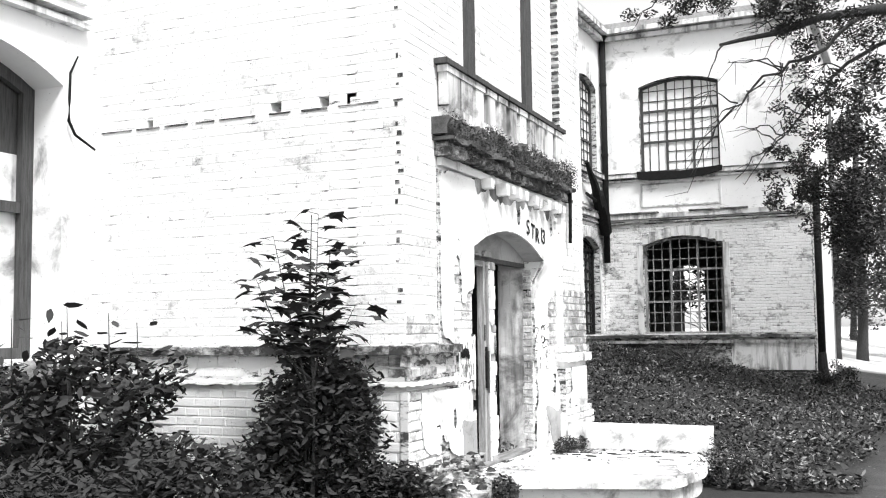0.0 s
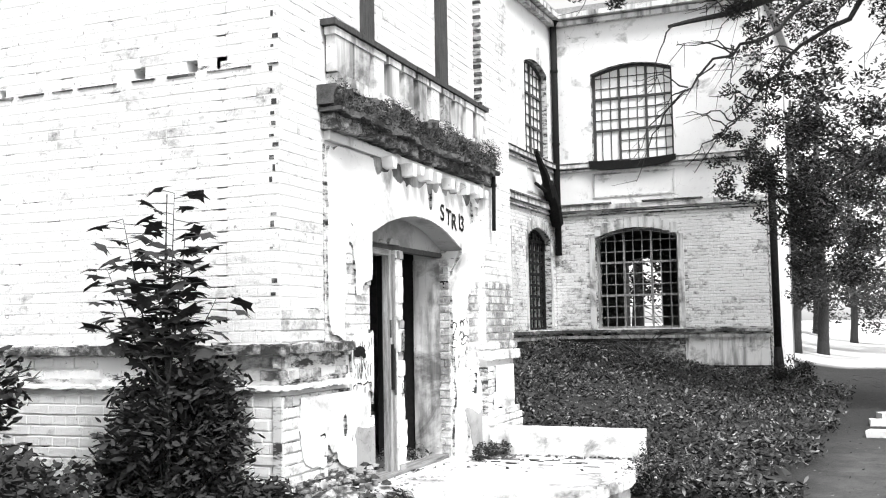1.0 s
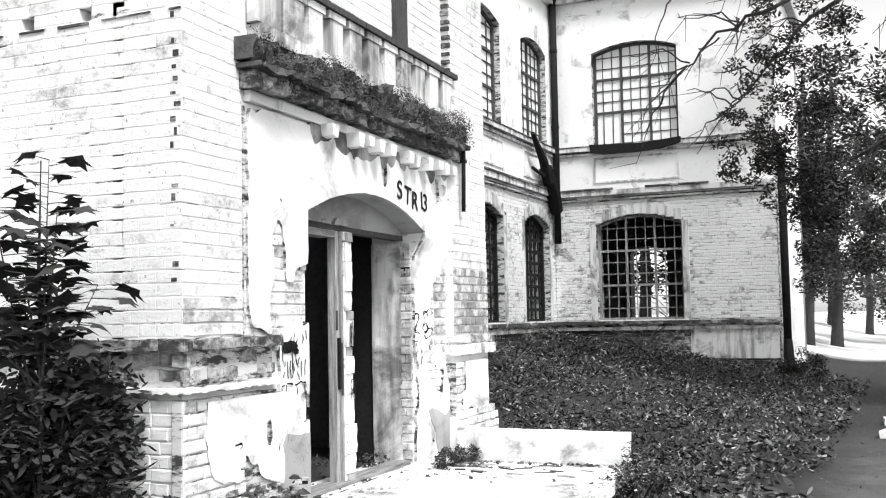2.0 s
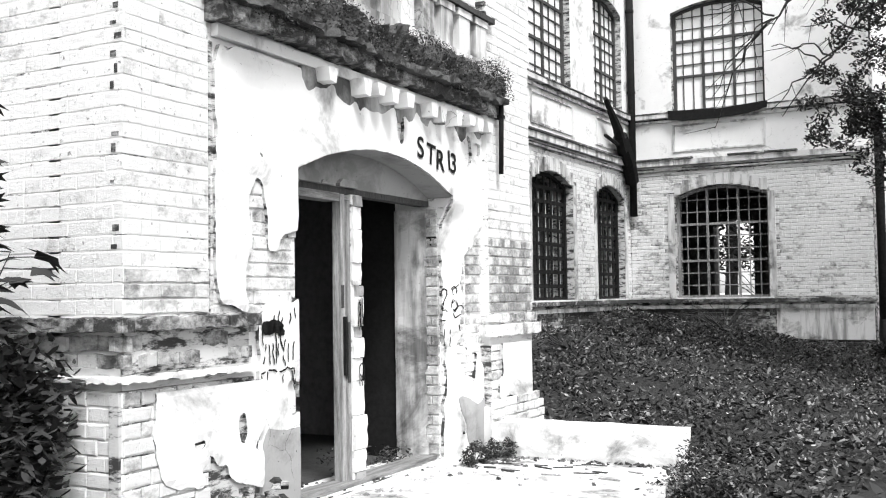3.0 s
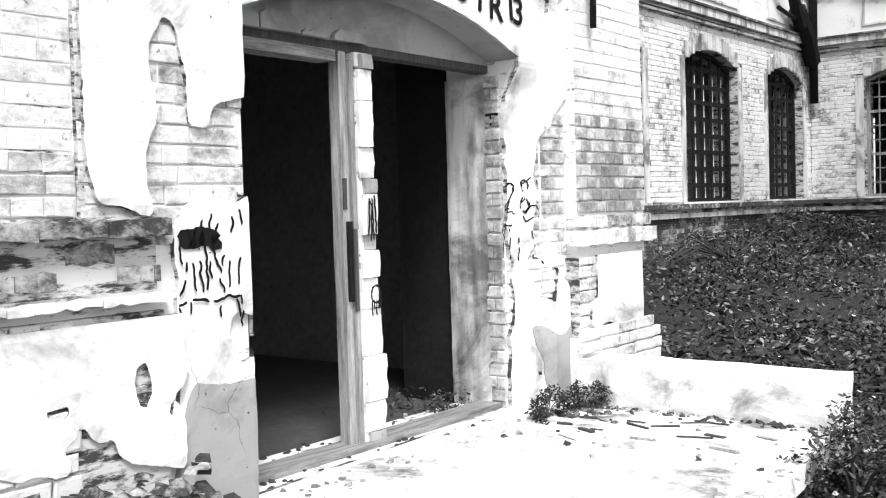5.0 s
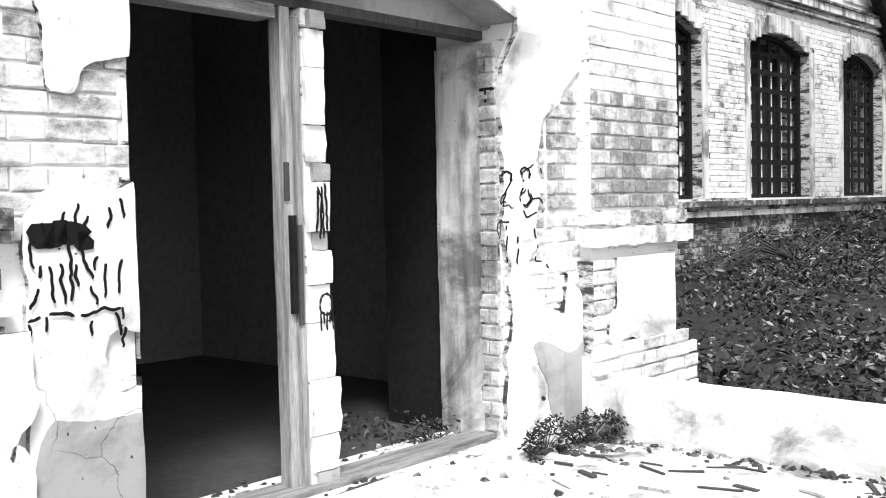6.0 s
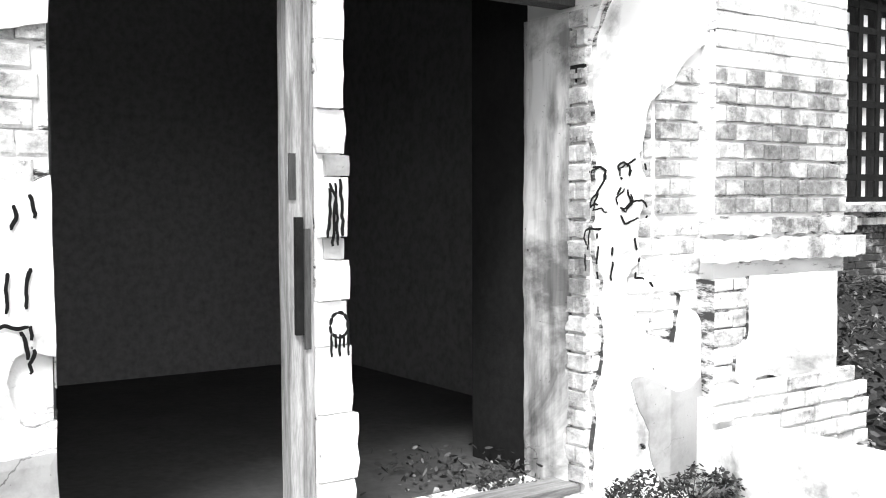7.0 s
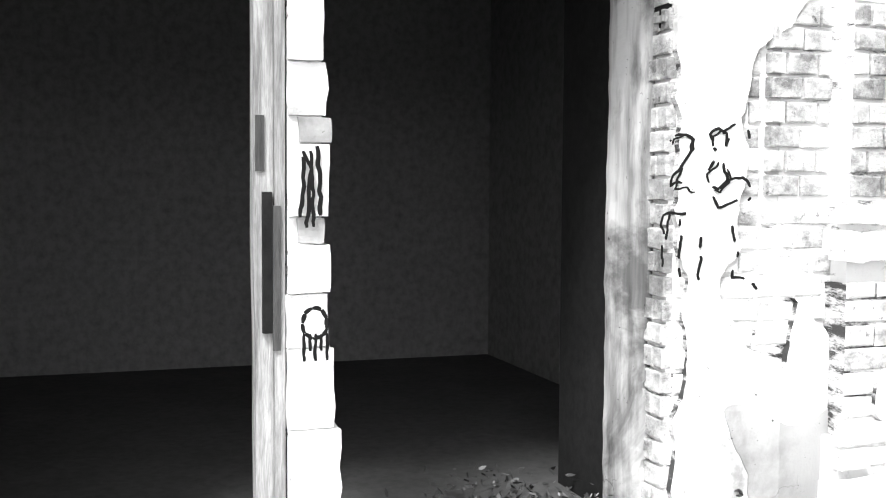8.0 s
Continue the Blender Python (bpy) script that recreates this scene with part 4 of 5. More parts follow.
# ---- long wing behind and the far wing ----
W3, F3 = east(WX), south(FY)
WIN_Y = [(14.5, 16.5), (17.9, 19.9), (21.3, 23.4), (24.72, 26.55)]
W_OPEN = [(a, b, 1.47, 3.72, 0.24) for a, b in WIN_Y] + [(a, b, 5.72, 7.95, 0.2) for a, b in WIN_Y]
wall_wing = thing("wall_wing", "two-storey wing wall of whitewashed brick with arched windows", "wall", kind="structure")
F_OPEN = [(-6.66, -4.58, 1.47, 3.76, 0.22), (-6.66, -4.58, 5.70, 7.98, 0.2)]
wall_far = thing("wall_far", "two-storey far wing of worn whitewashed brick with arched windows", "wall", kind="structure")
for wall, to3, a, b, opens in ((wall_wing, W3, NY, FY + 0.6, W_OPEN), (wall_far, F3, WX + 0.001, FX, F_OPEN)):
    bm = bmesh.new()
    wall_slab(bm, a, b, -0.3, TOP, opens, -0.6, 0.0, to3)
    part("masonry", bm, M_MORTAR_WORN, wall)
    end = FY - 0.012 if wall is wall_wing else FX
    cells = list(brick_cells(a + 0.012, end, 1.47, 4.36, in_opening(opens, 0.12)))
    brick_field("bricks", cells, to3, 0.008, M_BRICK_FAR, wall, 0.004)
    bm = bmesh.new()
    wall_slab(bm, a + 0.013, end, 4.38, TOP, opens[len(opens) // 2:], 0.0, 0.014, to3)
    part("upper_render", bm, M_PLASTER, wall)
    for z0, z1, d in ((4.36, 4.40, 0.05), (4.47, 4.60, 0.09), (5.47, 5.53, 0.05), (5.57, 5.67, 0.09), (9.30, 9.42, 0.12), (9.45, 9.58, 0.22)):
        course_run("string_course", a + 0.02, end - 0.02, z0, z1, d * 1.5, to3, M_PLASTER_FAR, wall, int(z0 * 100), 1.1)
    # Dark strips paint in the shadow lines of the string courses.
    for z0, z1, d in ((4.60, 4.645, 0.165), (4.405, 4.43, 0.06), (5.535, 5.56, 0.06), (5.672, 5.70, 0.15)):
        course_run("drip_line", a + 0.02, end - 0.02, z0, z1, d, to3, M_SOOT_SHADE, wall, int(z0 * 90), 0.7, 0.12)
    # Ledge colour is dark to paint in the shadow band along the plinth.
    course_run("plinth_ledge", a + 0.02, end + (0.05 if wall is wall_far else -0.02), 1.36, 1.44, 0.17, to3, M_SOOT_SHADE, wall, 33, 0.9)
    course_run("plinth_ledge", a + 0.02, end - 0.02, 1.22, 1.30, 0.10, to3, M_PLASTER_FAR, wall, 34, 0.6, 0.05)
    cells = list(brick_cells(a + 0.02, end, 0.1, 1.23, lambda u, z: False))
    brick_field("plinth_bricks", cells, to3, 0.02, M_SOOT_SHADE, wall, 0.008)
    cols = sorted({(o[0], o[1]) for o in opens})
    for u, v in cols:
        bm = bmesh.new()
        for z0, z1 in ((4.78, 4.82), (5.36, 5.40)):
            rect(bm, u, v, z0, z1, 0.01, 0.04, to3)
        rect(bm, u, u + 0.05, 4.82, 5.36, 0.01, 0.04, to3)
        rect(bm, v - 0.05, v, 4.82, 5.36, 0.01, 0.04, to3)
        part("apron_panel", bm, M_PLASTER_FAR, wall)
        o = [q for q in opens if q[0] == u][0]
        for s0, s1 in ((u - 0.15, u + 0.001), (v - 0.001, v + 0.15)):
            bm = bmesh.new()
            rect(bm, s0, s1, 1.47, 3.78, 0.0, 0.024, to3)
            part("surround", bm, M_PLASTER_FAR, wall)
        for piece in range(11):
            # brick arch over each lower window
            k = (piece + 0.5) / 11
            uu, wd = u + (v - u) * k, (v - u) / 11
            zb = arch_z(o, uu)
            bm = bmesh.new()
            rect(bm, uu - wd / 2 + 0.006, uu + wd / 2 - 0.006, zb + 0.015, zb + 0.27, 0, 0.02, to3)
            part("voussoir", bm, M_PLASTER_FAR, wall)
part("plinth_render", boxed(-4.45, FX - 0.02, FY - 0.045, FY, 0.55, 1.24), M_PLASTER_FAR, wall_far, "stained plinth render")
wall_end = thing("wall_end", "end wall of the far wing", "wall", kind="structure")
part("masonry", boxed(FX - 0.6, FX - 0.001, FY + 0.601, 33.0, -0.3, TOP), M_BRICK_FAR, wall_end)
wall_back = thing("wall_back", "rear wall of the far wing with an open window", "wall", kind="structure")
bm = bmesh.new()
wall_slab(bm, WX - 5, FX, -0.3, TOP, [(-9.2, -8.2, 1.3, 3.4, 0.2), (-7.3, -6.2, 1.3, 3.4, 0.2), (-5.7, -4.5, 1.3, 3.4, 0.2)], -0.5, 0.0, south(33.0))
part("masonry", bm, M_INSIDE, wall_back)
# Floors and inner walls added to keep daylight out of the wings.
inner = thing("wing_interior", "added floors and inner walls keeping the two wings dark", "interior", kind="structure")
part("back_wall", boxed(-13.3, -13.0, NY, 33, -0.3, TOP - 0.01), M_INSIDE, inner)
part("upper_floor", boxed(-13, WX - 0.601, NY + 0.01, 33, 4.3, 4.6), M_INSIDE, inner)
part("upper_floor", boxed(WX - 0.6, FX - 0.61, FY + 0.602, 32.9, 4.3, 4.6), M_INSIDE, inner)
part("lower_floor", boxed(-13, WX - 0.601, NY + 0.01, 33, 0.2, 0.9), M_INSIDE, inner)
part("lower_floor", boxed(WX - 0.6, FX - 0.61, FY + 0.602, 32.9, 0.2, 0.9), M_INSIDE, inner)
part("end_wall", boxed(-13, WX - 0.42, NY - 0.4, NY, -0.3, TOP - 0.01), M_INSIDE, inner)
# Flat roofs added to close the wings and keep them dark.
wing_roof = new("roof", mesh_of("roof", boxed(-13.4, WX + 0.2, NY + 0.11, 33.4, TOP, TOP + 0.15), M_SHEET))
tagged(wing_roof, "added grey sheet roof closing the long wing", "roof", "", "structure")
far_roof = new("roof", mesh_of("roof", boxed(WX + 0.201, FX + 0.2, FY - 0.22, 33.4, TOP, TOP + 0.15), M_SHEET))
tagged(far_roof, "added grey sheet roof closing the far wing", "roof", "", "structure")

for o in W_OPEN[:4]:
    w = window_thing("barred_window", "dark arched window behind a rusted iron lattice", o, W3, -0.22, 1, 1, M_IRON, M_IRON, None, "barred windows of the wing", 0.075, 0.06, (6, 9))
    # Pale slats added to paint in the glints of light between the bars.
    for k in range(6):
        u = o[0] + (o[1] - o[0]) * (k + 0.5) / 6
        bm = bmesh.new()
        rect(bm, u - 0.035, u + 0.035, o[2] + 0.05, o[3] - 0.15, -0.27, -0.24, W3)
        part("inner_bar", bm, M_SKY_WHITE, w, "pale slat painting in a glint of light")
    # Dark backing panel closes the opening behind the lattice.
    bm = bmesh.new()
    rect(bm, o[0], o[1], o[2], o[3] + o[4], -0.56, -0.54, W3)
    part("shutter", bm, M_WOOD_DARK, w, "dark backing panel inside the lattice")
for o in W_OPEN[4:]:
    window_thing("upper_window", "tall arched window with panes coloured sky-white and dark bars", o, W3, -0.20, 2, 3, M_WOOD_DARK, M_WOOD_DARK, M_SKY_WHITE, "upper windows of the wing", 0.022, 0.055, (3, 3), False)
window_thing("lattice_window", "wide arched window with a pale timber grid and broken panes", F_OPEN[0], F3, -0.25, 3, 3, M_WOOD, M_WOOD, None, "", 0.022, 0.05, (3, 3))
window_thing("upper_window", "wide arched window with panes coloured sky-white and grey bars", F_OPEN[1], F3, -0.22, 3, 3, M_WOOD_DARK, M_WOOD_DARK, M_SKY_WHITE, "", 0.018, 0.055, (3, 3), False, ((0, "h"),))
board = bmesh.new()
pts = [(-6.72, 5.72), (-5.6, 5.66), (-4.52, 5.74), (-4.52, 5.60), (-5.0, 5.50), (-5.6, 5.46), (-6.4, 5.47), (-6.70, 5.52)]
prism(board, pts[::-1], 0.10, 0.17, F3)
tagged(new("sheet_sill", mesh_of("sheet_sill", board, M_IRON)), "sagging dark sheet-metal sill under the window", "sill")

gutter = thing("downpipe", "tall black downpipe in the corner of the wings", "pipe")
part("pipe", tube(bmesh.new(), [(WX + 0.13, FY - 0.15, 9.35), (WX + 0.13, FY - 0.15, 6.5), (WX + 0.13, FY - 0.15, 3.35)], [0.085] * 3, 12), M_IRON, gutter, smooth=True)
part("hopper", tube(bmesh.new(), [(WX + 0.13, FY - 0.15, 9.3), (WX + 0.13, FY - 0.15, 9.5)], [0.09, 0.17], 12), M_IRON, gutter)
for z in (4.3, 6.2, 8.1):
    part("clamp", tube(bmesh.new(), [(WX + 0.13, FY - 0.15, z), (WX + 0.13, FY - 0.15, z + 0.06)], [0.1, 0.1], 12), M_IRON, gutter)
fallen = thing("broken_downpipe", "broken black pipe leaning across the wall corner", "pipe")
part("pipe", tube(bmesh.new(), [(WX + 0.25, 24.75, 5.75), (WX + 0.25, 25.5, 5.2), (WX + 0.22, 25.9, 4.75)], [0.05, 0.11, 0.13], 8), M_IRON, fallen)
part("elbow", tube(bmesh.new(), [(WX + 0.22, 25.75, 5.05), (WX + 0.20, 26.3, 4.6), (WX + 0.14, 26.75, 4.15)], [0.17, 0.18, 0.16], 8), M_IRON, fallen)
part("arm", tube(bmesh.new(), [(WX + 0.25, 24.7, 4.95), (WX + 0.25, 25.5, 4.85)], [0.04, 0.04], 6), M_IRON, fallen)
end_pipe = thing("downpipe", "black downpipe at the outer corner of the far wing", "pipe")
part("pipe", tube(bmesh.new(), [(FX + 0.14, FY + 0.1, 5.3), (FX + 0.14, FY + 0.1, 3.0), (FX + 0.14, FY + 0.1, 0.7)], [0.09] * 3, 10), M_IRON, end_pipe, smooth=True)
part("boot", tube(bmesh.new(), [(FX + 0.14, FY + 0.1, 0.95), (FX + 0.16, FY - 0.02, 0.6), (FX + 0.2, FY - 0.15, 0.2)], [0.10, 0.12, 0.12], 10), M_IRON, end_pipe)

# ---- graffiti ----
word = thing("graffiti", "black spray-painted letters on white plaster", "graffiti")
for char, u, z, lean in (("S", 10.43, 2.625, 0), ("T", 10.575, 2.60, -6), ("R", 10.735, 2.565, -3), ("1", 10.915, 2.575, 4), ("3", 10.985, 2.565, -2)):
    letters("letter", char, 0.225, Matrix.Translation((front_x(u) + 0.0395, u, z)) @ pose(0, 0, 0, 90, 0, 90 + math.degrees(SKEW)) @ pose(0, 0, 0, 0, 0, lean) @ Matrix.Diagonal((1.12, 1, 1, 1)), word, 0.003)


def shaky(pts, seed, step=0.012, k=0.006):
    """A hand-drawn line through points, resampled and unsteady."""
    out = []
    for (a, b), (c, d) in zip(pts, pts[1:]):
        n = max(1, int(math.hypot(c - a, d - b) / step))
        for i in range(n):
            u, z = a + (c - a) * i / n, b + (d - b) * i / n
            out.append((u + k * hash_noise(u, z, 31, seed), z + k * hash_noise(u, z, 31, seed + 1)))
    return out + [pts[-1]]


def stroke(pts, width, to3, depth, owner):
    bm = bmesh.new()
    ribbon(bm, pts, width, to3, depth)
    part("stroke", bm, M_PAINT, owner)


def broken(pts, width, to3, depth, seed, owner, gap=0.33):
    """A worn stroke: the line is lost here and there."""
    run = []
    for q in pts:
        if hash_noise(q[0], q[1], 26, seed) > gap:
            if len(run) > 1:
                stroke(run, width, to3, depth, owner)
            run = []
        else:
            run.append(q)
    if len(run) > 1:
        stroke(run, width, to3, depth, owner)


TWO = ((0.0, 0.86), (0.05, 0.95), (0.3, 1.0), (0.45, 0.93), (0.44, 0.72), (0.3, 0.5), (0.1, 0.22), (0.04, 0.04), (0.2, 0.1), (0.5, 0.0))
EIGHT = ((0.5, 0.55), (0.3, 0.7), (0.28, 0.9), (0.45, 1.0), (0.6, 0.9), (0.58, 0.72), (0.4, 0.5), (0.22, 0.3), (0.25, 0.06), (0.45, 0.0), (0.62, 0.14), (0.6, 0.34), (0.5, 0.55))
numbers = thing("graffiti", "thin sketchy black spray-painted numbers on white plaster", "graffiti")
for shape, u0, z0, w, h in ((TWO, 11.04, 1.455, 0.15, 0.18), (EIGHT, 11.12, 1.455, 0.16, 0.20)):
    for k in range(2):
        broken(shaky([(u0 + a * w + 0.006 * k, z0 + c * h - 0.008 * k) for a, c in shape], 5 + k, 0.006, 0.010), 0.008 - 0.002 * k, C3, 0.0386 + 0.0006 * k, 61 + k, numbers, 0.16)
MARKS = (((11.015, 1.20), (11.015, 1.37), (11.095, 1.38)), ((11.035, 1.38), (11.03, 1.24)), ((11.135, 1.16), (11.145, 1.30), (11.115, 1.34), (11.155, 1.38)),
         ((11.175, 1.44), (11.195, 1.40), (11.255, 1.42)), ((11.235, 1.34), (11.255, 1.26), (11.245, 1.17), (11.305, 1.15), (11.335, 1.11)),
         ((11.215, 1.48), (11.265, 1.50), (11.305, 1.46), (11.285, 1.42)), ((11.185, 1.60), (11.225, 1.66), (11.265, 1.68), (11.285, 1.62)), ((11.075, 1.36), (11.08, 1.17)))
drips = thing("graffiti", "black dripping spray-paint marks on white plaster", "graffiti")
for i, pts in enumerate(MARKS):
    broken(shaky(pts, 20 + i, 0.006, 0.010), 0.0075, C3, 0.0386, 70 + i, drips, 0.16)
TAG = (((8.485, 1.17), (8.51, 1.25), (8.53, 1.34)), ((8.545, 1.30), (8.56, 1.22), (8.575, 1.16)), ((8.59, 1.36), (8.585, 1.26), (8.60, 1.18)), ((8.635, 1.36), (8.645, 1.22)),
       ((8.62, 1.40), (8.625, 1.19)), ((8.66, 1.36), (8.69, 1.27), (8.71, 1.17)), ((8.72, 1.33), (8.695, 1.26)), ((8.745, 1.30), (8.74, 1.19)), ((8.80, 1.31), (8.795, 1.20)),
       ((8.47, 1.135), (8.56, 1.15), (8.66, 1.14), (8.75, 1.155), (8.83, 1.15)), ((8.805, 1.16), (8.81, 1.08), (8.80, 1.02)), ((8.785, 1.15), (8.795, 1.06)),
       ((8.64, 1.42), (8.655, 1.50)), ((8.60, 1.42), (8.61, 1.475)), ((8.68, 1.41), (8.69, 1.46)), ((8.765, 1.42), (8.775, 1.51)), ((8.815, 1.52), (8.82, 1.45)),
       ((8.49, 1.40), (8.50, 1.30)), ((8.53, 1.14), (8.535, 1.08)), ((8.60, 1.14), (8.605, 1.09)), ((8.69, 1.14), (8.69, 1.07)), ((8.475, 1.14), (8.48, 1.09)))
tag = thing("graffiti", "black dripping spray-paint tag on the plaster", "graffiti")
for i, pts in enumerate(TAG):
    broken(shaky(pts, 90 + i, 0.009, 0.014), 0.009, E3, 0.0380 + 0.0003 * (i % 4), 120 + i, tag)
stroke(shaky([(8.495, 1.395), (8.55, 1.405), (8.62, 1.41), (8.69, 1.395)], 7, 0.010, 0.03), 0.062, E3, 0.0394, tag)


def post_marks(label, u0, u1, z0, z1, n, seed):
    owner = thing("graffiti", label, "graffiti")
    rnd = random.Random(seed)
    for k in range(n):
        u = u0 + (u1 - u0) * (k + 0.5) / n
        low = z0 - rnd.uniform(0.0, 0.10)
        stroke(shaky([(u + rnd.uniform(-.01, .01), z1 - rnd.uniform(0, 0.05)), (u + rnd.uniform(-.012, .012), (z0 + z1) / 2), (u, low)], seed + k, 0.012, 0.008), rnd.uniform(0.005, 0.012), E3, -0.134 + 0.0004 * k, owner)


post_marks("black paint drips on the white brick post", 9.825, 9.905, 1.43, 1.58, 4, 5)
ring = thing("graffiti", "black ring of paint marks on the white brick post", "graffiti")
for k in range(9):
    a = k * math.tau / 9
    u, z = 9.878 + 0.036 * math.cos(a), 1.06 + 0.042 * math.sin(a)
    stroke(shaky([(u - 0.012 * math.sin(a), z + 0.016 * math.cos(a)), (u + 0.012 * math.sin(a), z - 0.016 * math.cos(a))], 40 + k, 0.008, 0.006), 0.011, E3, -0.134, ring)
for k in range(5):
    u = 9.845 + 0.017 * k
    stroke(shaky([(u, 1.03), (u + 0.002, 0.95 + 0.03 * (k % 2))], 60 + k, 0.01, 0.005), 0.008, E3, -0.1335, ring)

# ---- plants ----
def clumps(centres, radii, count, seed, squash=0.8):
    """Leaf places in uneven clumps, denser towards each clump's outside."""
    g = np.random.default_rng(seed)
    out = []
    for c, r in zip(centres, radii):
        n = int(count * (r / np.mean(radii)) ** 2)
        d = g.normal(size=(n, 3))
        d /= np.linalg.norm(d, axis=1)[:, None]
        k = r * g.uniform(0.15, 1.0, n) ** 0.6
        out.append(np.asarray(c) + d * k[:, None] * np.array([1, 1, squash]))
    return np.concatenate(out)


def stems(bm, base, tips, r=0.012):
    for t in tips:
        a, b = Vector(base), Vector(t)
        mid = a.lerp(b, 0.5) + Vector((0, 0, 0.12 * (b - a).length))
        tube(bm, [a, mid, b], [r, r * 0.7, r * 0.3], 5)


def shrub(label, base, spread, height, n, leaf, count, seed, mat, clump=0.28, group="shrubs by the wall"):
    g = random.Random(seed)
    z = float(ground_z(base[0], base[1]))
    s = thing("shrub", label, "shrub", (0, 0, 0), group)
    cs, rs = [], []
    for i in range(n):
        a, k = g.uniform(0, math.tau), math.sqrt(g.random())
        h = height * (0.12 + 0.88 * g.random() * (1 - 0.45 * k * k))
        cs.append((base[0] + spread[0] * k * math.cos(a), base[1] + spread[1] * k * math.sin(a), z + h - clump * 0.4))
        rs.append(clump * g.uniform(0.6, 1.2))
    bm = bmesh.new()
    stems(bm, (base[0], base[1], z - 0.05), cs[: min(n, 26)], 0.014)
    part("branchwork", bm, M_BARK, s)
    pts = clumps(cs, rs, count, seed)
    pts = pts[pts[:, 2] > z + 0.02]
    pts = pts[~((pts[:, 1] > SY - 0.1) & (pts[:, 0] < PX + 0.1))]
    sz = np.random.default_rng(seed).uniform(0.6, 1.3, len(pts)) * leaf
    leaf_mesh("foliage", pts, sz, mat, s, 0.35, False, seed)
    return s


shrub("dense dark leafy shrub against the brick plinth", (-4.33, 6.93), (0.48, 0.30), 1.50, 64, 0.075, 150, 11, M_LEAF_DARK, 0.24)
shrub("dense dark leafy shrub below the window", (-6.25, 6.45), (0.95, 0.60), 1.55, 60, 0.10, 95, 12, M_LEAF_DARK, 0.26)
shrub("low dark leafy shrub among weeds", (-5.2, 5.9), (1.3, 0.7), 0.80, 60, 0.07, 120, 13, M_LEAF_DARK, 0.22)
shrub("low dark weeds along the wall foot", (-3.72, 7.0), (0.34, 0.26), 0.60, 30, 0.055, 130, 14, M_LEAF_DARK, 0.16)
shrub("low dark weeds at the landing's edge", (-3.30, 8.2), (0.35, 0.45), 0.42, 24, 0.05, 90, 15, M_LEAF_DARK, 0.12)
shrub("leafy weed growing over the landing's corner", (-1.95, 11.1), (0.35, 0.5), 0.50, 30, 0.036, 150, 16, M_LITTER, 0.13)
shrub("tall weeds beside the wing plinth", (-6.6, 20.4), (0.8, 3.4), 0.34, 60, 0.07, 70, 17, M_LEAF_DARK, 0.26)
shrub("dark shrub along the far plinth", (-5.4, 26.2), (1.4, 0.6), 1.05, 60, 0.08, 110, 18, M_LEAF_DARK, 0.24)
shrub("dark shrub at the foot of the corner drainpipe", (-2.05, 26.6), (0.6, 0.5), 0.75, 30, 0.07, 90, 25, M_LEAF_DARK, 0.2)
shrub("dark weeds behind the low wall", (-3.0, 13.2), (1.2, 0.8), 0.40, 40, 0.06, 100, 19, M_LEAF_DARK, 0.18)


def tuft(x, y, z, seed):
    t = thing("weed_tuft", "small dark weed at the foot of the door jamb", "weed", (0, 0, 0), "weeds on the landing")
    g = random.Random(seed)
    bm = bmesh.new()
    cs = [(x + g.uniform(-.09, .09), y + g.uniform(-.16, .16), z + g.uniform(0.03, 0.15)) for _ in range(14)]
    stems(bm, (x, y, z - 0.01), cs, 0.004)
    part("branchwork", bm, M_BARK, t)
    pts = clumps(cs, [0.05] * len(cs), 40, seed)
    leaf_mesh("foliage", pts, np.full(len(pts), 0.028), M_LEAF_DARK, t, 0.3, False, seed)


tuft(-3.64, 10.95, 0.265, 1)
tuft(-3.62, 11.28, 0.265, 2)


def debris_pile(x, y, z, r, seed):
    g = np.random.default_rng(seed)
    pts = np.stack([x + g.normal(0, r * 0.5, 260), y + g.normal(0, r * 0.5, 260), z + 0.01 + 0.11 * g.random(260) ** 2], 1)
    leaf_mesh("leaf_pile", pts, g.uniform(0.012, 0.045, 260), M_LITTER, None, 0.2, False, seed, "stuff", "dark pile of dead leaves and scraps on the floor")


debris_pile(-4.62, 10.72, 0.255, 0.30, 5)
debris_pile(-4.30, 10.86, 0.255, 0.16, 6)


def chips(name, places, sizes, mat, seed, label):
    """Broken bits of brick and plaster lying about, as one heap."""
    g = random.Random(seed)
    vs, fs = [], []
    for (x, y, z), s in zip(places, sizes):
        i = len(vs)
        a = g.uniform(0, math.tau)
        for k in range(4):
            r = s * g.uniform(0.5, 1.1)
            vs.append((x + r * math.cos(a + k * 1.57), y + r * math.sin(a + k * 1.57), z))
        for k in range(4):
            r = s * g.uniform(0.2, 0.8)
            vs.append((x + r * math.cos(a + k * 1.57), y + r * math.sin(a + k * 1.57), z + s * g.uniform(0.2, 0.7)))
        fs += [(i + 4, i + 5, i + 6, i + 7)] + [(i + k, i + (k + 1) % 4, i + 4 + (k + 1) % 4, i + 4 + k) for k in range(4)]
    me = bpy.data.meshes.new(name)
    me.from_pydata(vs, [], fs)
    me.materials.append(mat)
    tagged(new(name, me), label, "", "", "stuff")


g = random.Random(17)
where = [(PX + 0.06 + abs(g.gauss(0, 0.12)), g.uniform(11.0, 11.42), 0.264) for _ in range(160)] + [(g.uniform(-3.7, -2.1), g.uniform(10.4, 11.4), 0.264) for _ in range(40)] + [(g.uniform(-3.7, -2.2), 11.42 - abs(g.gauss(0, 0.06)), 0.264) for _ in range(110)]
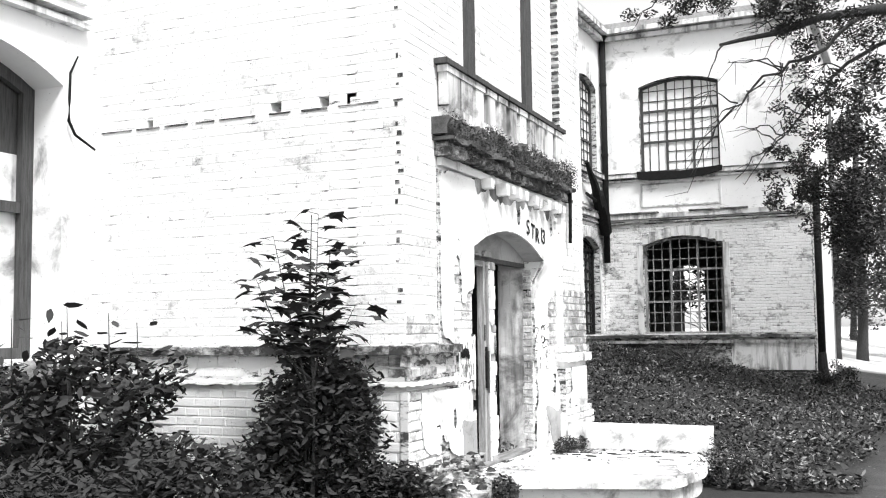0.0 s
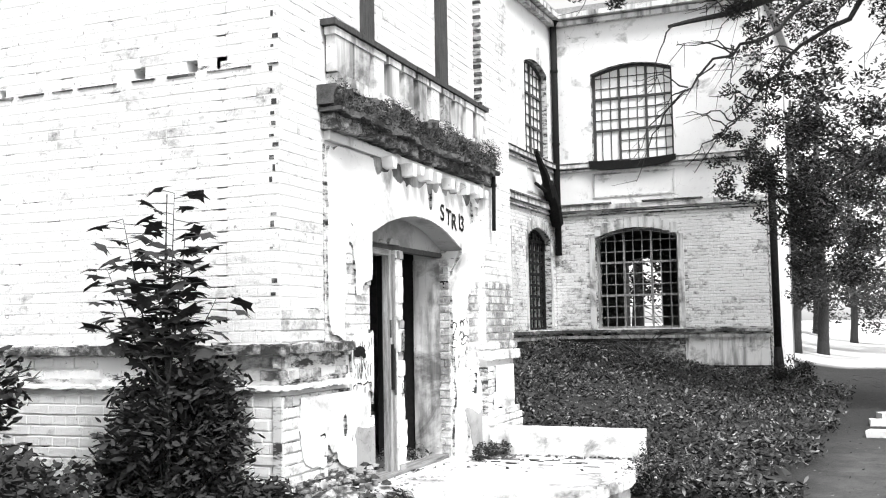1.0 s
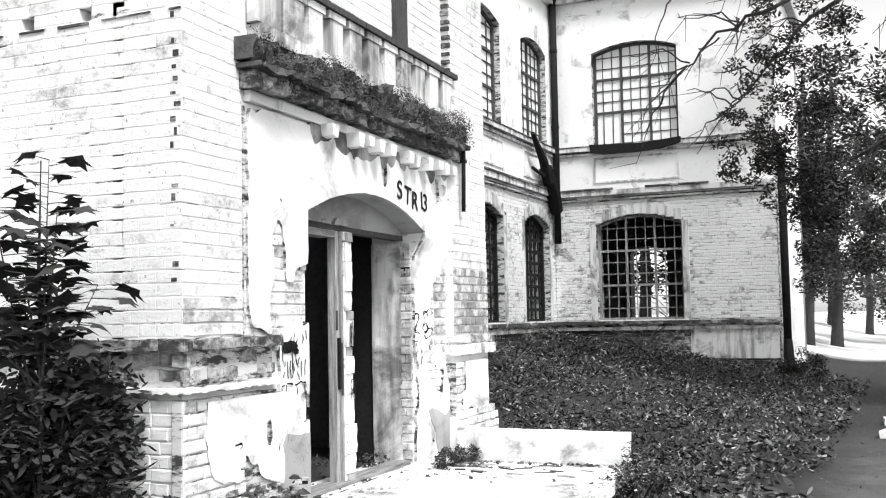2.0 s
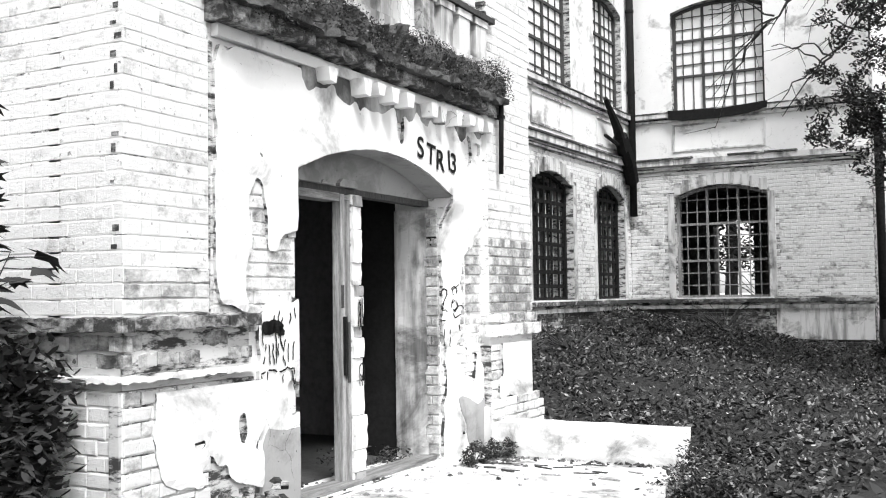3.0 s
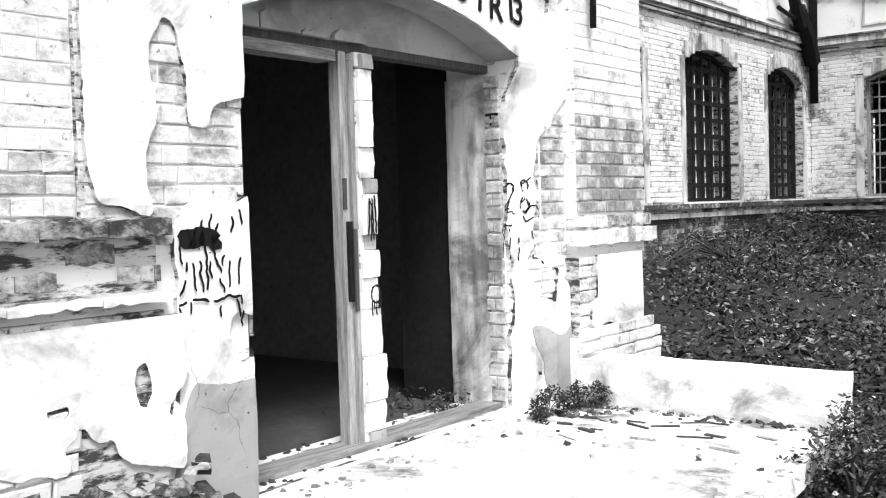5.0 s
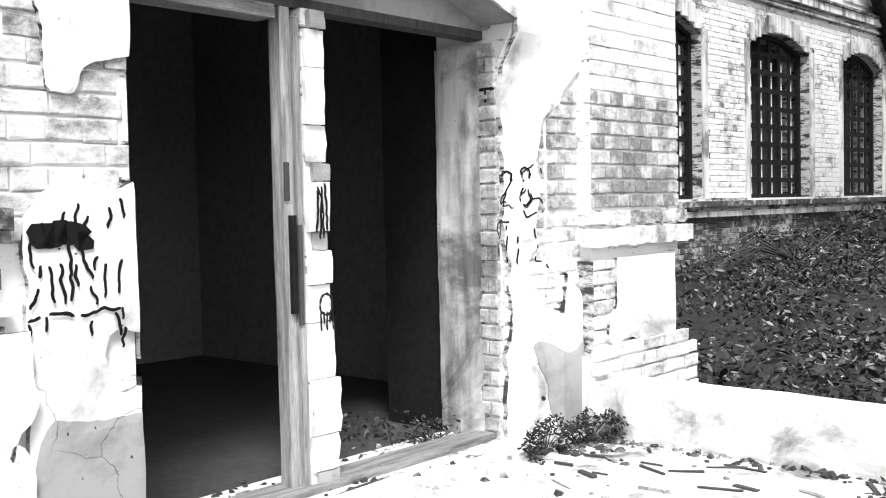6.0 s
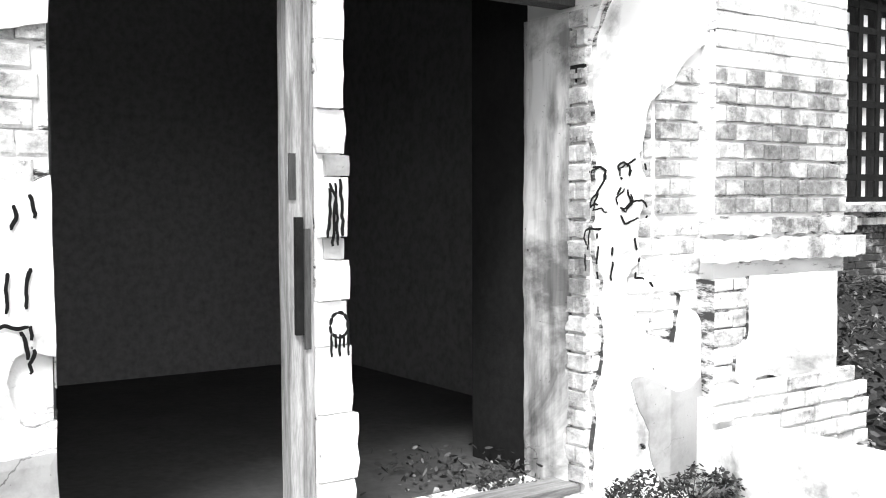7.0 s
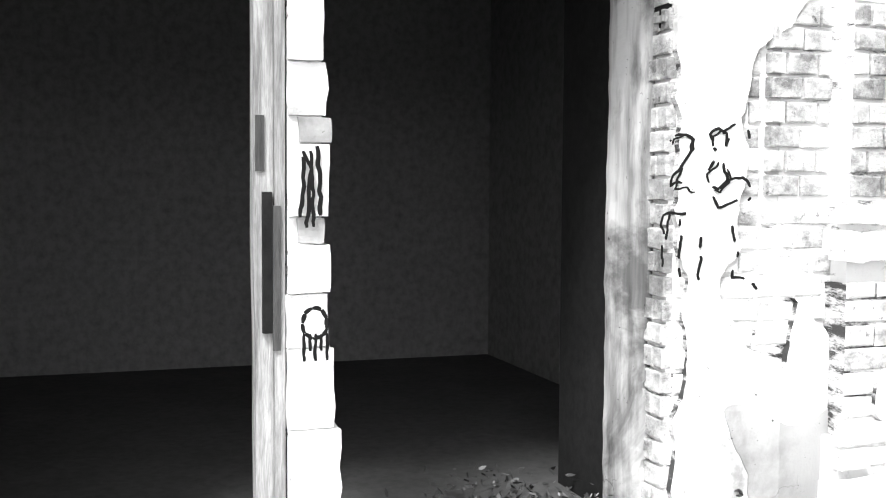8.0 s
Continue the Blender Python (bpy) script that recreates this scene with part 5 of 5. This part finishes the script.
chips("rubble_chips", where, [g.uniform(0.006, 0.035) for _ in where], M_SOOT_SHADE, 3, "grey crumbs of brick and plaster on the landing")
where = [(PX + 0.08 + abs(g.gauss(0, 0.12)), g.uniform(7.45, 8.5), 0.12 + 0.42 * g.random() ** 1.5) for _ in range(260)]
chips("rubble_chips", where, [g.uniform(0.02, 0.08) for _ in where], M_SOOT_SHADE, 4, "dark broken brick rubble along the wall foot")
where = [(-2.05 + g.gauss(0, 0.10), g.uniform(9.5, 11.4), 0.262) for _ in range(90)] + [(front_x(9.5) + 0.05 + abs(g.gauss(0, 0.16)), g.uniform(8.95, 10.9), 0.264) for _ in range(120)]
chips("rubble_chips", where, [g.uniform(0.006, 0.03) for _ in where], M_RUBBLE, 7, "broken crumbs of concrete and brick along the landing")
where = [(g.uniform(-4.4, -3.85), g.uniform(8.95, 10.8), 0.262) for _ in range(120)]
chips("rubble_chips", where, [g.uniform(0.006, 0.03) for _ in where], M_SOOT_SHADE, 5, "dark crumbs and scraps on the threshold")


def sapling():
    s = thing("sapling", "young maple sapling with broad drooping leaves", "sapling")
    bx, by = -4.22, 6.78
    g = random.Random(21)
    bm = bmesh.new()
    tube(bm, [(bx, by, 0.15), (bx + 0.02, by, 1.2), (bx - 0.03, by + 0.02, 1.9), (bx, by, 2.5)], [0.022, 0.016, 0.011, 0.004], 7)
    centres = []
    for k, (dx, dy, top) in enumerate(((0.06, 0.0, 2.50), (-0.28, -0.10, 2.34), (-0.54, 0.05, 2.02), (0.24, -0.12, 2.22), (0.32, 0.10, 1.80), (-0.40, -0.16, 1.66), (-0.12, 0.18, 2.12), (0.10, -0.22, 1.86))):
        foot = (bx, by, 1.0 + 0.05 * k)
        mid = (bx + dx * 0.55, by + dy * 0.5, foot[2] + (top - foot[2]) * 0.5)
        tip = (bx + dx, by + dy, top)
        tube(bm, [foot, mid, tip], [0.009, 0.006, 0.002], 5)
        n = int((top - 1.3) / 0.05) + 8
        for i in range(n):
            f = 1 - 0.72 * i / n
            side = (1 if i % 2 else -1) * g.uniform(0.06, 0.24)
            z = foot[2] + (top - foot[2]) * f
            a = g.uniform(0, math.tau)
            stem = (bx + dx * f, by + dy * f, z)
            end = (stem[0] + side * (0.6 + 0.4 * abs(math.cos(a))), stem[1] + 0.1 * math.sin(a), z + g.uniform(-0.02, 0.05))
            tube(bm, [stem, end], [0.003, 0.002], 4)
            centres.append(end)
    part("trunk", bm, M_BARK, s)
    sz = np.random.default_rng(5).uniform(0.12, 0.20, len(centres))
    leaf_mesh("foliage", centres, sz, M_LEAF_DARK, s, 0.9, True, 22)


sapling()


def ledge_growth():
    g = np.random.default_rng(77)
    n = 16000
    y = 7.98 + g.random(n) * 3.96
    x = front_x(y) + 0.08 + 0.14 * g.random(n)
    z = 3.17 + 0.27 * g.random(n) ** 0.8 + 0.02 * (y - 8) + 0.10 * np.sin(y * 5.0) * g.random(n)
    leaf_mesh("ledge_growth", np.stack([x, y, z], 1), g.uniform(0.006, 0.024, n), M_LITTER, balcony, 0.1, False, 78, "stuff", "dark moss and weeds hanging from the ledge")


ledge_growth()


def tall_stems():
    s = thing("tall_weed", "tall weed with long pointed leaves below the window", "weed")
    g = random.Random(8)
    bm = bmesh.new()
    tips = []
    for x, y, h in ((-7.2 + 0.4, 6.3, 1.75), (-6.45, 6.5, 1.72), (-6.0, 6.55, 1.78), (-5.75, 6.6, 1.7), (-6.2, 6.3, 1.85)):
        tube(bm, [(x, y, 0.2), (x + 0.03, y, 1.0), (x, y, h)], [0.012, 0.009, 0.004], 5)
        for i in range(8):
            a = g.uniform(0, math.tau)
            tips.append((x + 0.14 * math.cos(a), y + 0.10 * math.sin(a), h - i * 0.075))
    part("stalks", bm, M_BARK, s)
    leaf_mesh("foliage", tips, np.full(len(tips), 0.16), M_LEAF_DARK, s, 0.6, False, 9)


tall_stems()


M_LEAF_DRY = leaf_material("dry_pale_leaf", 0.10, 0.55, 0.7)


def ground_cover():
    g = np.random.default_rng(31)
    n = 80000
    x = -7.6 + g.random(n) * 7.0
    y = 10.8 + (g.random(n) ** 1.35) * 16.0
    ok = ((x > PX + 0.1) | (y > NY + 0.05)) & ~((x < -1.9) & (y < 11.9)) & (x < -0.75 + 0.25 * np.sin(y * 1.9) + g.normal(0, 0.12, n))
    patch = np.sin(x * 1.5 + 2 * np.sin(y * 0.8)) * np.sin(y * 1.25 + 1.5 * np.sin(x * 1.1))
    ok &= g.random(n) < 0.62 + 0.45 * patch
    x, y = x[ok], y[ok]
    h = 0.10 * g.random(len(x)) + 0.24 * np.clip(np.sin(x * 2.1 + 1) * np.sin(y * 1.7), 0, 1) * g.random(len(x))
    z = ground_z(x, y) + 0.02 + h
    sz = g.uniform(0.035, 0.085, len(x)) * (1 + 0.8 * (g.random(len(x)) > 0.92))
    leaf_mesh("ground_cover", np.stack([x, y, z], 1), sz, M_LITTER, None, 0.25, False, 32, "stuff", "low ivy and fallen leaves covering the yard")
    n = 5200
    x, y = -7.0 + g.random(n) * 6.3, 12.2 + (g.random(n) ** 1.2) * 13.5
    ok = (g.random(n) < 0.25 + 0.14 * (x + 7.0)) & (np.sin(x * 2.7 + y) * np.sin(y * 1.9 - x) > -0.25) & ((x > PX + 0.1) | (y > NY + 0.1))
    x, y = x[ok], y[ok]
    z = ground_z(x, y) + 0.10 + 0.12 * g.random(len(x))
    leaf_mesh("dry_leaves", np.stack([x, y, z], 1), g.uniform(0.018, 0.05, len(x)), M_LEAF_DRY, None, 0.5, False, 36, "stuff", "pale dry leaves and stalks scattered over the ivy")
    n = 9000
    x, y = -8 + g.random(n) * 6.2, 1.5 + g.random(n) * 5.8
    ok = (x > LWX + 0.1) & ((y < SY - 0.1) | (x > PX))
    x, y = x[ok], y[ok]
    z = ground_z(x, y) + 0.03 + 0.3 * g.random(len(x)) ** 2
    leaf_mesh("undergrowth", np.stack([x, y, z], 1), g.uniform(0.04, 0.09, len(x)), M_LEAF_DARK, None, 0.3, False, 33, "stuff", "dark undergrowth along the wall")
    n = 9000
    x, y = -1.0 + g.random(n) * 3.4, 6 + g.random(n) * 33
    ok = (x < 0.9 + 0.2 * np.sin(y)) | (y > 16)
    ok &= (y > 17) | (g.random(n) < 0.4)
    x, y = x[ok], y[ok]
    n = len(x)
    leaf_mesh("fallen_leaves", np.stack([x, y, ground_z(x, y) + 0.012], 1), g.uniform(0.02, 0.05, n), M_LITTER, None, 2.0, False, 34, "stuff", "scattered fallen leaves on the earth path")


ground_cover()


def wiggle(l, amp, g, n=4):
    """A bent limb: extra points between the given ones, pushed aside a little."""
    out = []
    for a, b in zip(l, l[1:]):
        for k in range(n):
            v = Vector(a).lerp(Vector(b), k / n)
            out.append(v + (Vector([g.uniform(-amp, amp) for _ in range(3)]) if out else Vector()))
    return out + [Vector(l[-1])]


def grown(p):
    """Lays the tree out at its full size, well back in the yard."""
    return Vector((0.0, 1.2, 1.58)) + 1.8 * (Vector(p) - Vector((0.0, 1.2, 1.58)))


def big_tree():
    t = thing("tree", "broad dark tree with low leafy boughs overhanging the yard", "tree")
    g = random.Random(41)
    bx, by = 2.9, 12.8
    bm = bmesh.new()
    tube(bm, [grown(p) for p in ((bx, by, 0.4), (bx - 0.05, by, 1.5), (bx - 0.2, by - 0.1, 3.4), (bx - 0.1, by, 6.0), (bx, by, 8.5))], [0.62, 0.5, 0.42, 0.28, 0.08], 12)
    part("trunk", bm, M_BARK, t, smooth=True)
    limbs = [
        [(bx - 0.2, by - 0.1, 3.6), (1.4, 12.5, 4.6), (0.1, 12.2, 4.85), (-0.9, 12.0, 4.85), (-1.9, 11.9, 4.65)],
        [(0.6, 12.3, 4.75), (-0.3, 12.0, 5.3), (-1.3, 11.8, 5.45), (-2.6, 11.9, 5.25)],
        [(0.1, 12.2, 4.85), (-0.5, 12.3, 4.45), (-1.0, 12.4, 4.0), (-1.5, 12.4, 3.5)],
        [(-0.4, 12.1, 4.85), (-1.0, 12.0, 4.45), (-1.6, 12.0, 4.15), (-2.0, 12.0, 3.75)],
        [(bx - 0.15, by - 0.1, 3.0), (1.6, 12.4, 3.5), (0.5, 12.3, 3.4), (-0.3, 12.3, 3.0)],
        [(bx - 0.15, by - 0.1, 4.5), (1.5, 12.6, 5.8), (0.2, 12.6, 6.4), (-0.9, 12.6, 6.5)],
        [(bx, by, 4.0), (3.8, 13.8, 5.2), (4.6, 14.6, 5.8)],
        [(bx, by, 4.6), (3.6, 11.6, 5.8), (4.2, 10.6, 6.2)],
    ]
    cents, rads = [], []
    for i, l in enumerate(limbs):
        bm = bmesh.new()
        r0 = (0.13, 0.06, 0.035, 0.03, 0.09, 0.10, 0.12, 0.12)[i]
        path = l
        l = wiggle(l, 0.055, g)
        k = len(l)
        tube(bm, [grown(p) for p in l], [1.6 * r0 * (1 - 0.85 * j / (k - 1)) for j in range(k)], 7)
        for a, b in zip(path[1:], path[2:]):
            for _ in range(6):
                p = Vector(a).lerp(Vector(b), g.random())
                q = p + Vector((g.uniform(-0.6, 0.1), g.uniform(-0.5, 0.5), g.uniform(-0.75, 0.25)))
                m = p.lerp(q, 0.5) + Vector((0, 0, 0.08))
                w = wiggle([p, m, q], 0.03, g, 3)
                tube(bm, [grown(p) for p in w], [0.018 - 0.002 * s for s in range(len(w))], 4)
                for _ in range(2):
                    e = m.lerp(q, g.random())
                    tube(bm, [grown(e), grown(e + Vector((g.uniform(-.3, .1), g.uniform(-.2, .2), g.uniform(-.4, .05))))], [0.008, 0.003], 4)
        part("limb", bm, M_BARK, t, smooth=True)
    # leafy masses: low bough, then the upper crown
    for _ in range(48):
        cents.append((g.uniform(-0.7, 2.0), g.uniform(11.4, 13.2), g.uniform(2.35, 4.3)))
        rads.append(g.uniform(0.12, 0.28))
    for _ in range(44):
        k, z = g.random() ** 0.8, g.uniform(2.45, 3.75)
        cents.append((-1.22 + 0.75 * k + 0.25 * abs(z - 3.1), g.uniform(11.7, 12.6), z))
        rads.append(g.uniform(0.10, 0.24))
    for _ in range(34):
        cents.append((-1.3 + 0.8 * g.random() ** 1.3, g.uniform(11.8, 12.6), g.uniform(3.4, 4.9)))
        rads.append(g.uniform(0.07, 0.17))
    for _ in range(26):
        cents.append((g.uniform(-1.32, -0.9), g.uniform(11.8, 12.6), g.uniform(2.7, 4.2)))
        rads.append(g.uniform(0.06, 0.15))
    for _ in range(16):
        cents.append((g.uniform(-0.75, -0.1), g.uniform(11.7, 12.8), g.uniform(1.85, 2.5)))
        rads.append(g.uniform(0.10, 0.22))
    for _ in range(20):
        x = g.uniform(-0.9, 1.0)
        cents.append((x, g.uniform(11.6, 13.0), g.uniform(1.95, 2.6) + max(0, -x) * 0.4))
        rads.append(g.uniform(0.12, 0.3))
    for _ in range(60):
        cents.append((g.uniform(-0.9, 4.5), g.uniform(10.8, 14.8), g.uniform(5.4, 8.0)))
        rads.append(g.uniform(0.25, 0.5))
    for _ in range(40):
        cents.append((g.uniform(-0.9, 1.4), g.uniform(11.3, 13.4), g.uniform(4.35, 5.6)))
        rads.append(g.uniform(0.12, 0.30))
    for _ in range(46):
        k = g.random()
        cents.append((-0.6 - 2.1 * k + g.uniform(-.2, .2), 11.9 + g.uniform(-.35, .35), 5.08 + 0.15 * k + g.uniform(-.22, .3)))
        rads.append(g.uniform(0.10, 0.24) * (1.2 - 0.5 * k))
    for _ in range(10):
        cents.append((g.uniform(-1.5, -1.0), g.uniform(11.9, 12.6), g.uniform(2.9, 3.5)))
        rads.append(g.uniform(0.08, 0.16))
    pts = clumps([grown(c) for c in cents], [1.6 * r for r in rads], 240, 42, 0.75)
    sz = np.random.default_rng(43).uniform(0.05, 0.10, len(pts))
    leaf_mesh("crown", pts, sz, M_LEAF, t, 0.3, False, 44)


big_tree()


def far_tree(x, y, h, seed, low):
    t = thing("tree", "distant park tree with a bare trunk and leafy crown", "tree", (0, 0, 0), "park trees behind the far wing")
    g = random.Random(seed)
    z = float(ground_z(x, y))
    bm = bmesh.new()
    tube(bm, [(x, y, z - 0.2), (x + 0.1, y, z + 2), (x, y, z + h * 0.6), (x + 0.2, y, z + h * 0.9)], [0.28, 0.22, 0.15, 0.05], 9)
    part("trunk", bm, M_BARK, t, smooth=True)
    cs = [(x + g.uniform(-3, 3), y + g.uniform(-2.5, 2.5), z + g.uniform(low, h)) for _ in range(70)]
    pts = clumps(cs, [g.uniform(0.5, 1.1) for _ in cs], 90, seed, 0.7)
    leaf_mesh("crown", pts, np.random.default_rng(seed).uniform(0.16, 0.3, len(pts)), M_LEAF, t, 0.3, False, seed)


for i, (x, y, h, low) in enumerate(((-3.3, 44, 11, 2.0), (-2.45, 47, 12, 2.2), (1.4, 54, 12, 1.8), (-6.2, 56, 12, 1.2), (4.6, 60, 13, 1.6), (-2.0, 72, 12, 0.9), (-4.6, 78, 12, 0.8), (-9.0, 42, 11, 1.5), (-6.0, 39, 9, 1.2))):
    far_tree(x, y, h, 60 + i, low)
for i, (x, y, l) in enumerate(((0.15, 16.6, 0.35), (0.25, 18.3, 0.45), (0.3, 19.6, 0.4))):
    bm = worn_block(-l, l, -0.16, 0.16, -0.05, 0.05, i, 0.015, 2)
    bmesh.ops.transform(bm, matrix=pose(x, y, float(ground_z(x, y)) + 0.04, 0, 0, 12 * i - 8), verts=bm.verts)
    tagged(new("concrete_slab", mesh_of("concrete_slab", bm, M_CONCRETE)), "pale concrete slab lying across the earth path", "slab", "slabs on the path")

shrub("tall leafy shrub behind the rear windows", (-6.0, 35.0), (2.2, 0.8), 3.9, 60, 0.16, 60, 23, M_LEAF, 0.5, "shrubs behind the far wing")

# ---- single bricks nearest to the path ----
brick_pieces(list(brick_cells(SY + 0.004, 8.05, 1.50, 1.738, lambda u, z: False, 0.010)), ("x", PX), wall_entrance, M_BRICK_BARE, 0.008)
brick_pieces(list(brick_cells(SY + 0.004, 8.05, 1.7385, 2.91, lambda u, z: False)), ("x", PX), wall_entrance, M_BRICK_ONE, 0.003)
brick_pieces(list(brick_cells(11.35, 11.60, 1.43, 2.07, lambda u, z: z > 1.9 and u < right_edge(z) + 0.03, 0.013, 0.011, True)), ("x", PX), wall_entrance, M_BRICK_BARE, 0.012)
brick_pieces(list(brick_cells(11.62, NY - 0.004, 1.43, 2.07, lambda u, z: False, 0.013, 0.011, True)), ("x", PX + 0.08), wall_entrance, M_BRICK_BARE, 0.012)
brick_pieces(list(brick_cells(11.42, 11.60, 2.066, 2.39, lambda u, z: u < right_edge(z) + 0.03)), ("x", PX), wall_entrance, M_BRICK_ONE, 0.008)
brick_pieces(list(brick_cells(11.62, NY - 0.004, 2.066, 2.39, lambda u, z: False)), ("x", PX + 0.08), wall_entrance, M_BRICK_ONE, 0.008)
brick_pieces(list(brick_cells(JX - 0.245, JX - 0.118, 0.30, 2.30, lambda u, z: hash_noise(u, z, 3, 55) > 0.6, 0.012, 0.010, True)), ("y", DOOR[1]), wall_entrance, M_BRICK_BARE, 0.012)
